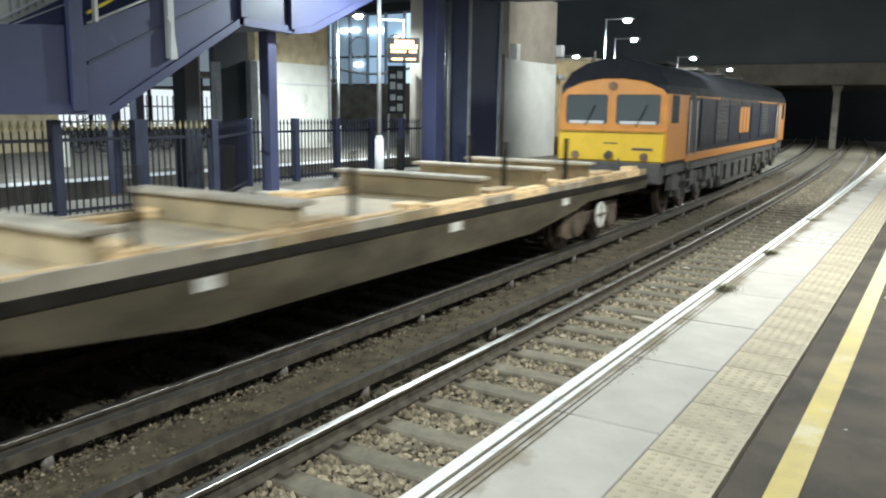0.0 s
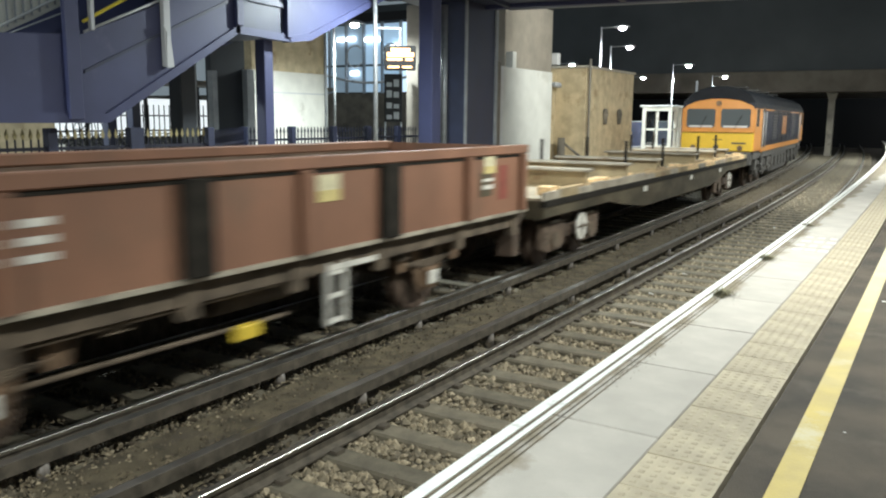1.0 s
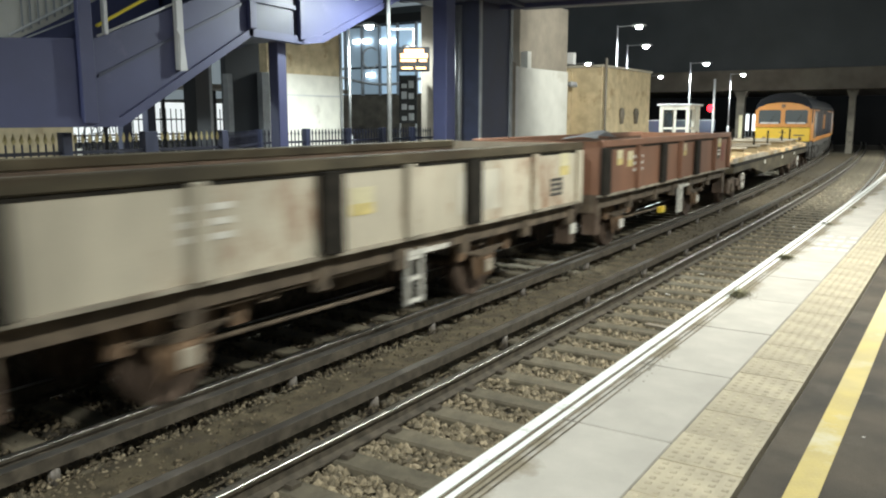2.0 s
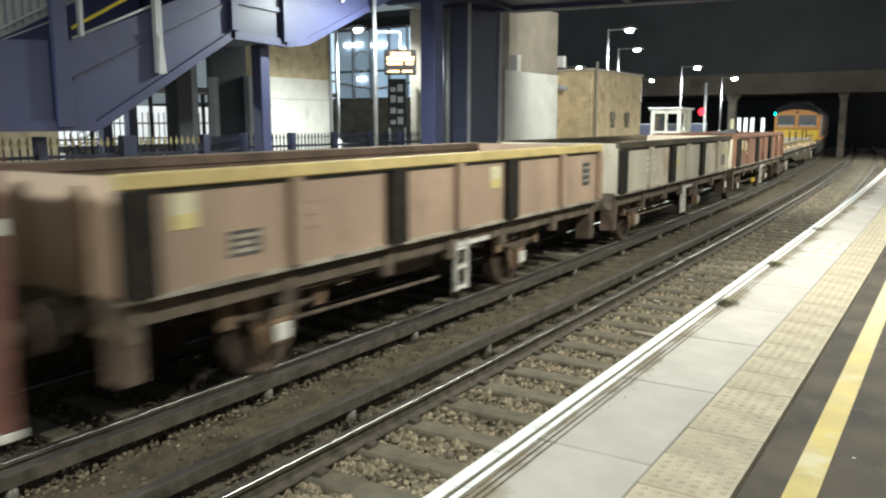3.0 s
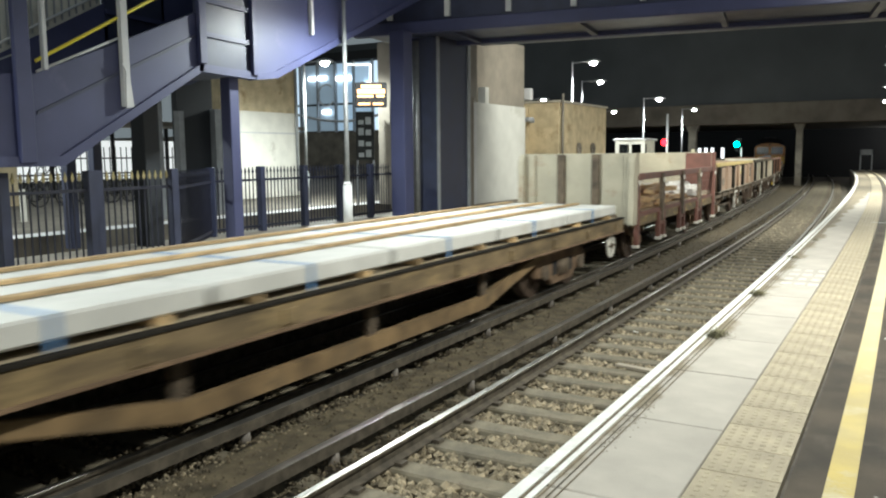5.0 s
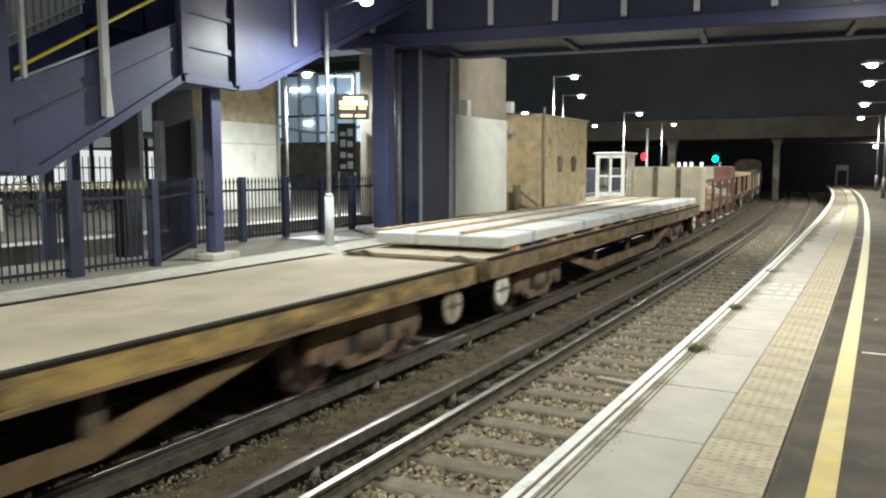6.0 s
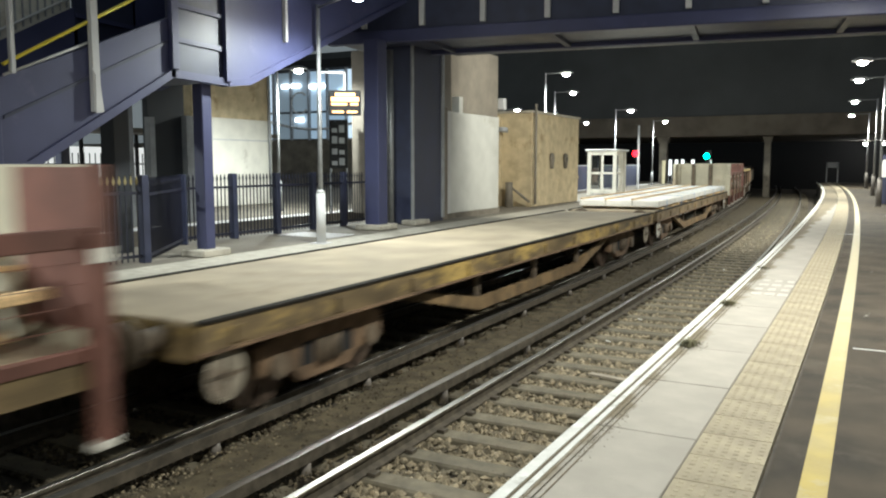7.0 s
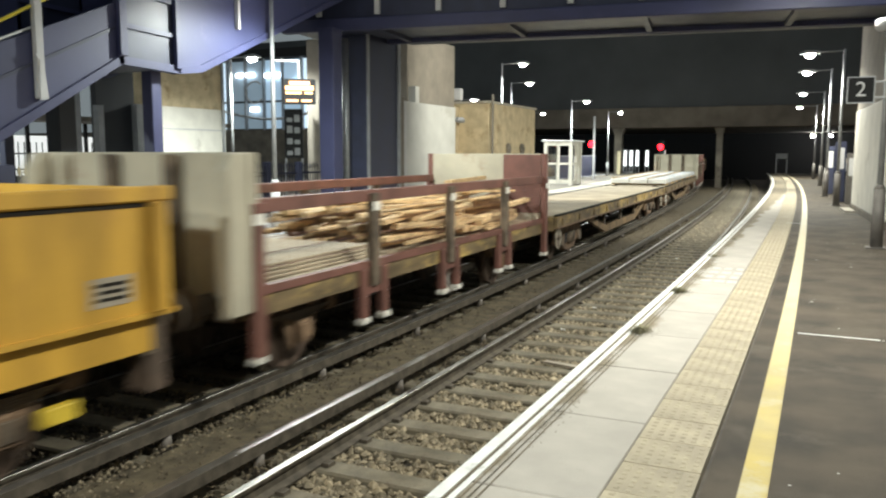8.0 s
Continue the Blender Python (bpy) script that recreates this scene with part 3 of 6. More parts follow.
# lamps and cameras on the walls
for (x, y, z) in ((-12.55, 28.1, 2.9), (-11.6, 25.9, 2.85)):
    cc = empty("security_camera", pose(x, y, z), "small dark wall-mounted security camera", "camera", "security cameras")
    boxes("body", [(-0.08, 0.08, -0.28, 0.18, -0.07, 0.07)], M["mid_grey"], cc, bevel=0.015)
    boxes("bracket", [(-0.5, -0.08, -0.02, 0.03, -0.02, 0.02)], M["mid_grey"], cc, joined=True)
sp = empty("loudspeaker", pose(-12.0, 26.3, 3.75), "small pale box loudspeaker on the wall", "loudspeaker")
boxes("case", [(-0.28, 0.28, -0.12, 0.12, -0.2, 0.2)], M["pale_grey"], sp, bevel=0.02)
hyd = empty("fire_hydrant_pipe", pose(-12.3, 28.0, 0), "dark pipework at the foot of the wall", "pipe")
bm = bmesh.new()
cyl(bm, (0, 0, 0), (0, 0, 0.95), 0.17, 0.14, 12)
cyl(bm, (0.1, 0, 0.75), (0.75, 0.25, 0.2), 0.05, n=8)
part("stub", bm, M["concrete_dark"], hyd)

# ================= display screen on the lamp column =================
disp = empty("departure_display", pose(-9.93, 14.0, 2.94, 0, 0, 33), "lit amber departure display on a pole bracket", "display")
boxes("case", [(-0.34, 0.34, 0, 0.13, -0.27, 0.25)], M["dark"], disp, "dark case", 0.02)
boxes("bracket", [(-0.02, 0.02, 0.05, 0.09, 0.25, 0.62), (-0.55, 0.02, 0.05, 0.09, 0.60, 0.64)], M["pale_grey"], disp, "white bracket", joined=True)
for z, x0, x1, h in ((0.16, -0.2, 0.22, 0.07), (0.06, -0.28, 0.30, 0.09), (-0.04, -0.28, 0.05, 0.05), (-0.04, 0.12, 0.28, 0.05), (-0.2, -0.26, -0.02, 0.045), (-0.2, 0.05, 0.26, 0.045)):
    boxes("text_bar", [(x0, x1, -0.012, 0.0, z - h / 2, z + h / 2)], M["led_orange"], disp, "glowing amber line")

# ================= palisade fences =================
def fence_run(p, q, height, label, tall_posts, pitch=0.115, gold=True, ground=0.0):
    """Vertical bars with pointed heads between heavy posts, from p to q."""
    p, q = Vector((*p, ground)), Vector((*q, ground))
    n = (q - p).length
    yaw = math.degrees(math.atan2((q - p).y, (q - p).x))
    f = empty("fence", Matrix.Translation(p) @ pose(0, 0, 0, 0, 0, yaw), label, "fence", "platform fences")
    for d in tall_posts:
        boxes("post", [(d - 0.075, d + 0.075, -0.075, 0.075, 0, height + 0.02)], M["purple_dark"], f, "thick square post", 0.01)
    boxes("rail", [(0, n, -0.02, 0.02, 0.10, 0.15)], M["fence_paint"], f)
    boxes("rail", [(0, n, -0.02, 0.02, height - 0.30, height - 0.25)], M["fence_paint"], f)
    bmb = bmesh.new()
    box(bmb, -0.010, 0.010, -0.010, 0.010, 0.04, height - 0.14)
    bar = mesh_of("bar", bmb, M["fence_paint"])
    bmh = bmesh.new()
    prism(bmh, [(-0.010, 0.0), (-0.030, 0.05), (0.0, 0.15), (0.030, 0.05), (0.010, 0.0)], -0.008, 0.008)
    head = mesh_of("finial", bmh, M["gold" if gold else "fence_paint"])
    k = int(n / pitch)
    for i in range(1, k):
        if min([abs(i * pitch - d) for d in tall_posts] + [9]) < 0.09:
            continue
        b = piece("bar", bar, f, pose(i * pitch, 0, 0))
        piece("finial", head, b, pose(0, 0, height - 0.14))
    return f


fence_run((-10.75, 3.0), (-10.75, 7.85), 1.45, "dark blue steel railings with gold pointed heads", (1.7, 3.4, 4.78))
fence_run((-10.75, 7.85), (-10.75, 9.38), 1.45, "dark blue steel gate with gold pointed heads", (0.03, 1.5))
fence_run((-10.75, 9.45), (-12.5, 11.9), 1.42, "dark blue railings behind the stairs", (2.95,), gold=False)
fence_run((-12.5, 11.95), (-12.5, 18.6), 1.42, "dark blue steel railings at the platform's back", (1.4, 2.86, 4.24, 5.55), gold=False)
fence_run((-12.4, -6), (-12.4, 3.0), 1.42, "dark blue steel railings", (2.0, 4.5, 7.0), gold=False)

# grating in the paving
gr = empty("drain_grating", pose(-11.4, 14.9, 0.004), "pale metal grating set in the paving", "grating")
for i in range(9):
    boxes("slat", [(-0.75 + i * 0.17, -0.65 + i * 0.17, -0.5, 0.5, 0, 0.012)], M["pale_grey"], gr)

# ================= things beyond the next track =================
back = empty("back_building", pose(0, 0, 0), "building with a white lower wall and buff upper wall", "building")
boxes("wall", [(-24.0, -22.3, 21.8, 26.2, 0, 3.40)], M["render_white"], back, "white lower wall", 0.02)
boxes("upper_wall", [(-24.0, -22.32, 21.82, 26.15, 3.40, 6.2)], M["beige_brick"], back, "buff upper wall")
boxes("string_course", [(-22.3, -22.26, 21.8, 26.2, 2.55, 2.6)], M["pale_grey"], back)
bm = bmesh.new()
cyl(bm, (-22.2, 25.95, 0.2), (-22.2, 25.95, 6), 0.06, n=8)
part("downpipe", bm, M["mid_grey"], back)
boxes("plaque", [(-22.29, -22.27, 22.42, 22.62, 2.2, 2.4)], M["pale_grey"], back, "small round plaque")
# dark screen wall below the landing
dk = empty("dark_screen", pose(0, 0, 0), "dark blue panel wall behind the stairs", "wall panel")
boxes("panel", [(-17.6, -17.4, 15.4, 16.7, 0, 4.6)], M["navy_dark"], dk)
boxes("post", [(-17.4, -17.2, 16.59, 16.87, 0, 3.0), (-17.4, -17.2, 15.28, 15.46, 0, 2.9), (-17.4, -17.2, 14.53, 14.73, 0, 3.2)], M["mid_grey"], dk, "grey post")
# low buff wall before the cycle shelter, and a white marker post
low_wall = empty("boundary_wall", pose(0, 0, 0), "low buff brick wall behind the further platform", "wall panel")
boxes("wall", [(-27.3, -27.0, 6.0, 16.7, 0, 2.3)], M["beige_brick"], low_wall, bevel=0.01)
boxes("coping", [(-27.36, -26.94, 6.0, 16.75, 2.3, 2.38)], M["footing"], low_wall, "pale coping")
mark = empty("marker_post", pose(-20.0, 12.46, 0), "short white marker post", "post")
boxes("post", [(-0.06, 0.06, -0.06, 0.06, 0, 0.86)], M["render_white"], mark, bevel=0.015)
# bright shed with cycle racks
shed = empty("cycle_shelter", pose(0, 0, 0), "brightly lit white cycle shelter", "shelter")
# the white wall glows by itself in place of lamplight falling on it
boxes("back_wall", [(-31.2, -31.0, 8, 34, 0.7, 2.4)], M["lit_shed"], shed, "white back panel, its lamplight put in as glow")
boxes("roof", [(-31.2, -28.5, 8, 34, 3.0, 3.2)], M["concrete_dark"], shed)
for i in range(9):
    boxes("post", [(-30.9, -30.75, 8.5 + i * 3, 8.62 + i * 3, 0, 3.0)], M["dark"], shed)
for i in range(70):
    boxes("bar", [(-29.62, -29.58, 9 + i * 0.28, 9.03 + i * 0.28, 0, 2.1)], M["dark"], shed)
boxes("rail", [(-29.63, -29.57, 9, 29, 1.6, 1.66), (-29.63, -29.57, 9, 29, 0.95, 1.02)], M["dark"], shed)


def bicycle(m):
    b = empty("bicycle", m, "dark bicycle parked in the shelter", "bicycle", "parked bicycles")
    for wx in (-0.52, 0.52):
        bm = bmesh.new()
        for i in range(16):
            a0, a1 = i * math.tau / 16, (i + 1) * math.tau / 16
            cyl(bm, (wx + 0.33 * math.cos(a0), 0, 0.34 + 0.33 * math.sin(a0)), (wx + 0.33 * math.cos(a1), 0, 0.34 + 0.33 * math.sin(a1)), 0.022, n=5)
        tagged(part("wheel", bm, M["dark"], b), kind="stuff")
    bm = bmesh.new()
    for p, q in (((-0.52, 0.34), (-0.1, 0.32)), ((-0.1, 0.32), (0.35, 0.8)), ((-0.52, 0.34), (-0.2, 0.82)), ((-0.2, 0.82), (0.35, 0.8)), ((-0.2, 0.95), (-0.1, 0.32)), ((0.35, 0.98), (0.52, 0.34))):
        cyl(bm, (p[0], 0, p[1]), (q[0], 0, q[1]), 0.02, n=5)
    box(bm, -0.32, -0.1, -0.06, 0.06, 0.93, 0.98)
    cyl(bm, (0.35, -0.25, 0.98), (0.35, 0.25, 0.98), 0.015, n=5)
    part("frame", bm, M["dark"], b)
    return b


bike = bicycle(pose(-29.0, 13.0, 0.75, 0, 0, 80))
for i, (y, z, a) in enumerate(((14.2, 0.75, 95), (15.6, 0.0, 85), (16.7, 0.75, 100), (18.0, 0.0, 84), (19.2, 0.75, 92), (12.0, 0.0, 97), (20.4, 0.0, 88))):
    copy_thing(bike, pose(-29.0, y, z, 0, 0, a))
for y, a in ((17.0, 88), (17.9, 94), (18.8, 83), (19.7, 97), (20.6, 90), (21.4, 86)):
    copy_thing(bike, pose(-25.5, y, 0, 0, 0, a))
# bright glazed hall far behind
hall = empty("glazed_hall", pose(0, 0, 0), "far glazed hall lit blue-white inside", "building")
boxes("lower_wall", [(-60, -29, 46, 47, -0.5, 3.3)], M["concrete_dark"], hall)
boxes("roof", [(-60, -29, 45.5, 47, 8.2, 8.8)], M["dark"], hall)
for i in range(13):
    boxes("pane", [(-50 + i * 1.6, -48.5 + i * 1.6, 46.0, 46.1, 3.4, 5.2), (-50 + i * 1.6, -48.5 + i * 1.6, 46.0, 46.1, 5.35, 8.1)], M[("lit_blue", "lit_blue_dim", "lit_blue_bright", "lit_blue", "lit_blue_dim")[(i * 7) % 5]], hall, "softly lit pane")
for i, (x, z, w) in enumerate(((-38, 7.0, 1.6), (-35.6, 6.9, 1.4), (-33.2, 6.4, 0.7), (-36.8, 4.6, 0.7), (-31.6, 5.2, 0.5))):
    boxes("strip_light", [(x, x + w, 45.8, 45.9, z, z + 0.28)], M["lit_strip"], hall, "bright strip light")
bm = bmesh.new()
arc = [Vector((-40 + i * 0.7, 45.6, 4.9 - 1.1 * math.sin(i * 0.19) + 0.03 * i)) for i in range(17)]
for p_, q_ in zip(arc, arc[1:]):
    cyl(bm, p_, q_, 0.09, n=6)
tagged(part("roof_beam", bm, M["pale_grey"], hall, "curved pale roof beam"), kind="stuff")
bm = bmesh.new()
for k, cx in enumerate((-36.2, -33.0)):
    ring = [Vector((cx + 0.75 * math.cos(a * 0.4), 45.6, 5.9 + 0.75 * math.sin(a * 0.4))) for a in range(17)]
    for p_, q_ in zip(ring[2:14], ring[3:15]):
        cyl(bm, p_, q_, 0.06, n=6)
tagged(part("roof_hoop", bm, M["pale_grey"], hall, "pale curved hoop"), kind="stuff")
for i in range(9):
    boxes("mullion", [(-42 + i * 1.6, -41.9 + i * 1.6, 45.7, 45.95, 3.3, 8.2)], M["mid_grey"], hall, "grey mullion")
board = empty("notice_board", pose(-15.8, 21.9, 0, 0, 0, 30), "dark notice board with pale posters", "notice board")
boxes("panel", [(-0.3, 0.3, 0, 0.08, 1.5, 3.1)], M["dark"], board)
for i in range(8):
    boxes("poster", [(-0.22 + (i % 2) * 0.24, -0.04 + (i % 2) * 0.24, -0.012, 0.0, 1.6 + (i // 2) * 0.36, 1.74 + (i // 2) * 0.36 + (i * 5 % 3) * 0.05)], M["mid_grey"], board)
boxes("post", [(-0.3, -0.24, 0, 0.06, 0, 1.5), (0.24, 0.3, 0, 0.06, 0, 1.5)], M["mid_grey"], board)

# ================= shelter, signals, road bridge =================
hut = empty("waiting_shelter", pose(-13.0, 43.2, 0, 0, 0, 4), "small white-framed glass waiting shelter", "shelter")
for (x, y) in ((0.75, -1.9), (0.75, -0.6), (0.75, 0.4), (-0.6, -1.9), (-0.6, 0.4)):
    boxes("post", [(x - 0.09, x + 0.09, y - 0.09, y + 0.09, 0, 2.3)], M["render_white"], hut, "white post")
boxes("roof", [(-0.8, 0.95, -2.1, 0.7, 2.3, 2.4)], M["pale_grey"], hut, "flat pale roof", 0.02)
boxes("rail", [(0.70, 0.80, -1.9, -0.6, 1.1, 1.2), (0.70, 0.80, -1.9, -0.6, 0.1, 0.25), (-0.6, 0.75, -1.95, -1.85, 1.1, 1.2), (-0.6, 0.75, -1.95, -1.85, 0.1, 0.3), (0.70, 0.80, -1.9, -0.6, 2.1, 2.3), (-0.6, 0.75, -1.95, -1.85, 2.1, 2.3), (0.05, 0.15, -1.95, -1.85, 0.1, 2.3)], M["render_white"], hut)
boxes("pane", [(-0.58, -0.56, -1.9, 0.4, 0.2, 2.25)], M["glass"], hut, "dark glass pane")
hoard = empty("blue_hoarding", pose(0, 0, 0), "low blue hoarding along the platform", "hoarding")
boxes("board", [(-16.3, -16.2, 44, 62, 0.0, 1.5)], M["purple_dark"], hoard)
boxes("cap", [(-16.32, -16.18, 44, 62, 1.5, 1.56)], M["mid_grey"], hoard)


def signal_mast(m, h, label):
    s = empty("railway_signal", m, label, "signal")
    bm = bmesh.new()
    cyl(bm, (0, 0, -0.9), (0, 0, h), 0.07, n=10)
    part("mast", bm, M["pale_grey"], s, "white mast")
    return s


s1 = signal_mast(pose(-13.7, 52.0, 0), 4.1, "white signal mast with a red light")
boxes("head", [(-0.34, -0.08, -0.05, 0.2, 2.0, 2.6)], M["dark"], s1, "dark signal head")
bm = bmesh.new()
cyl(bm, (-0.18, -0.07, 2.3), (-0.18, -0.05, 2.3), 0.19, n=16)
part("lens", bm, M["red_glow"], s1, "red lens")
s2 = signal_mast(pose(-11.6, 66.0, 0), 2.0, "far signal that turns from green to red")
boxes("head", [(-0.45, -0.05, 0.06, 0.25, 1.7, 2.7)], M["dark"], s2, "dark signal head")
# its spectacle turns on a pivot and brings the other lens before the lamp
spect = new("spectacle")
spect.parent = s2
boxes("hood", [(-0.55, 0.05, -0.30, -0.28, 2.42, 2.50)], M["dark"], s2)
bm = bmesh.new()
cyl(bm, (0, -0.22, 0), (0, -0.20, 0), 0.22, n=16)
part("green_lens", bm, M["green_glow"], spect, "green lens")
bm = bmesh.new()
cyl(bm, (0, 0.20, 0), (0, 0.22, 0), 0.22, n=16)
part("red_lens", bm, M["red_glow"], spect, "red lens")
boxes("lens_drum", [(-0.2, 0.2, -0.2, 0.2, -0.2, 0.2)], M["dark"], spect)
spect.matrix_basis = pose(-0.3, -0.12, 2.23)

road = empty("road_bridge", pose(0, 0, 0), "wide concrete road bridge over the tracks", "bridge")
boxes("beam", [(-60, 40, 68.0, 69.0, 3.86, 5.5)], M["sooty_beam"], road, "weathered concrete edge beam", 0.05)
boxes("soffit", [(-60, 40, 69.0, 92.0, 3.95, 4.4)], M["concrete_dark"], road)
# added wall, coloured like the dark night above the beam, hides the sky
boxes("parapet_wall", [(-60, 40, 68.25, 68.75, 5.5, 13.0)], M["sky_cover"], road, "tall dark wall added to close off the sky above the bridge")


def pier(x, y, w):
    p = part("pier", (lambda b: (box(b, x - w / 2, x + w / 2, y, y + w, -1.1, 3.6), prism(b, [(x - w / 2, 3.3), (x + w / 2, 3.3), (x + w * 0.95, 3.86), (x - w * 0.95, 3.86)], y - 0.05, y + w + 0.05), b)[-1])(bmesh.new()), M["concrete_dark"], road, "concrete pier")
    return p


pier(-7.85, 69.3, 0.46)
pier(-16.0, 68.6, 0.6)
pier(-30, 68.6, 0.9)
pier(6.5, 69.3, 0.9)
# a black sheet stands in for the unlit depth under the bridge
boxes("abutment", [(-60, 40, 96, 97, -1.2, 8)], M["dark"], road, "black sheet painted for the darkness under the bridge")
stripe = empty("yellow_bollard", pose(-15.4, 66.5, 0), "yellow and black marker post", "bollard")
boxes("post", [(-0.12, 0.12, -0.12, 0.12, 0, 1.9)], M["yellow_line"], stripe)
# lit posters by the far end of the other platform
for i, x in enumerate((-15.0, -14.5, -14.0, -13.2)):
    lb = empty("lit_poster_case", pose(x, 67.0, 0), "bright white poster case", "poster case", "poster cases")
    boxes("panel", [(-0.11, 0.11, 0, 0.08, 0.7, 1.95)], M["lit_white"], lb)
    boxes("frame", [(-0.14, -0.11, -0.01, 0.09, 0.0, 2.0), (0.11, 0.14, -0.01, 0.09, 0.0, 2.0), (-0.14, 0.14, -0.01, 0.09, 1.95, 2.02)], M["mid_grey"], lb, joined=True)
gate = empty("end_gate", pose(-3.4, 76.5, 0), "grey frame at the platform end", "gate")
boxes("frame", [(-0.48, -0.38, 0, 0.1, 0, 1.75), (0.38, 0.48, 0, 0.1, 0, 1.75), (-0.48, 0.48, 0, 0.1, 1.3, 1.75)], M["mid_grey"], gate, joined=True)
for i, (x, y, z) in enumerate(((-1.2, 92, 3.6), (0.4, 92, 3.6))):
    boxes("far_light", [(x - 0.15, x + 0.15, y, y + 0.1, z - 0.1, z + 0.1)], M["lamp_glow"], road, "small far light")

# ================= near platform: wall, sign, cabinets =================
nb = empty("stair_block", pose(1.28, 20.2, 0, 0, 0, 3.6), "white-walled stair block on the platform", "building")
boxes("wall", [(0, 4.5, 0, 7.4, 0.16, 2.95)], M["render_white"], nb, "white lower wall", 0.02)
boxes("plinth", [(-0.03, 4.5, -0.03, 7.43, 0, 0.16)], M["concrete_dark"], nb)
boxes("upper_wall", [(0.03, 4.5, 0.03, 7.36, 2.95, 7.5)], M["brown_wall"], nb, "brown upper wall")
boxes("step_slab", [(-0.32, -0.04, 5.6, 7.2, 0, 0.05)], M["footing"], nb)
sign = empty("platform_sign", pose(0.525, 15.93, 2.765), "dark square platform number sign with pale border", "sign")
boxes("panel", [(-0.22, 0.22, 0, 0.03, -0.23, 0.23)], M["mid_grey"], sign, "pale border")
boxes("face", [(-0.20, 0.20, -0.006, 0.0, -0.21, 0.21)], M["dark"], sign, "dark face")
boxes("bracket", [(0.22, 0.42, 0.0, 0.03, 0.12, 0.15), (0.22, 0.42, 0.0, 0.03, -0.15, -0.12)], M["galv"], sign, joined=True)
fc = bpy.data.curves.new("numeral", "FONT")
fc.body, fc.size, fc.align_x, fc.align_y, fc.extrude = "2", 0.36, "CENTER", "CENTER", 0.003
fo = new("numeral", fc)
fo.data.materials.append(M["pale_grey"])
fo.parent = sign
fo.matrix_basis = pose(0, -0.010, 0, 90, 0, 0)
dome = empty("dome_camera", pose(0.92, 16.0, 3.8), "pale dome camera on the pole", "camera")
bm = bmesh.new()
bmesh.ops.create_uvsphere(bm, u_segments=14, v_segments=10, radius=0.12)
part("dome", bm, M["pale_grey"], dome, m=pose(-0.13, -0.05, 0.06))
boxes("bracket", [(-0.06, 0.06, -0.06, 0.06, -0.15, 0.2)], M["mid_grey"], dome, joined=True)
for (x, y, w, h, mt, lab) in ((0.95, 30.2, 0.5, 1.7, "foot_dark", "dark grey ticket machine"), (0.52, 31.4, 0.35, 2.1, "purple_dark", "dark blue information panel"), (0.25, 37.5, 0.3, 2.0, "purple_dark", "dark blue information panel"), (0.75, 33.0, 0.5, 1.5, "footing", "pale equipment cabinet")):
    cb = empty("cabinet", pose(x, y, 0), lab + " on the platform", "cabinet")
    boxes("body", [(-w / 2, w / 2, 0, 0.4, 0, h)], M[mt], cb, bevel=0.02)
    boxes("panel", [(-w / 2 + 0.06, w / 2 - 0.06, -0.01, 0.0, h * 0.55, h * 0.9)], M["pale_grey" if mt != "footing" else "mid_grey"], cb)
bin_ = empty("litter_bin", pose(0.75, 31.9, 0), "grey litter bin with a dark top", "bin")
bm = bmesh.new()
cyl(bm, (0, 0, 0), (0, 0, 0.9), 0.2, n=16)
part("body", bm, M["mid_grey"], bin_)
bm = bmesh.new()
cyl(bm, (0, 0, 0.9), (0, 0, 1.05), 0.21, 0.19, n=16)
part("lid", bm, M["dark"], bin_)
# row of buildings closing the place behind the near platform and behind the camera
cw = setting(boxes("wall_east", [(9.0, 9.4, -30, 66, -0.2, 5)], M["brown_wall"]), "plain wall behind the near platform", "wall")
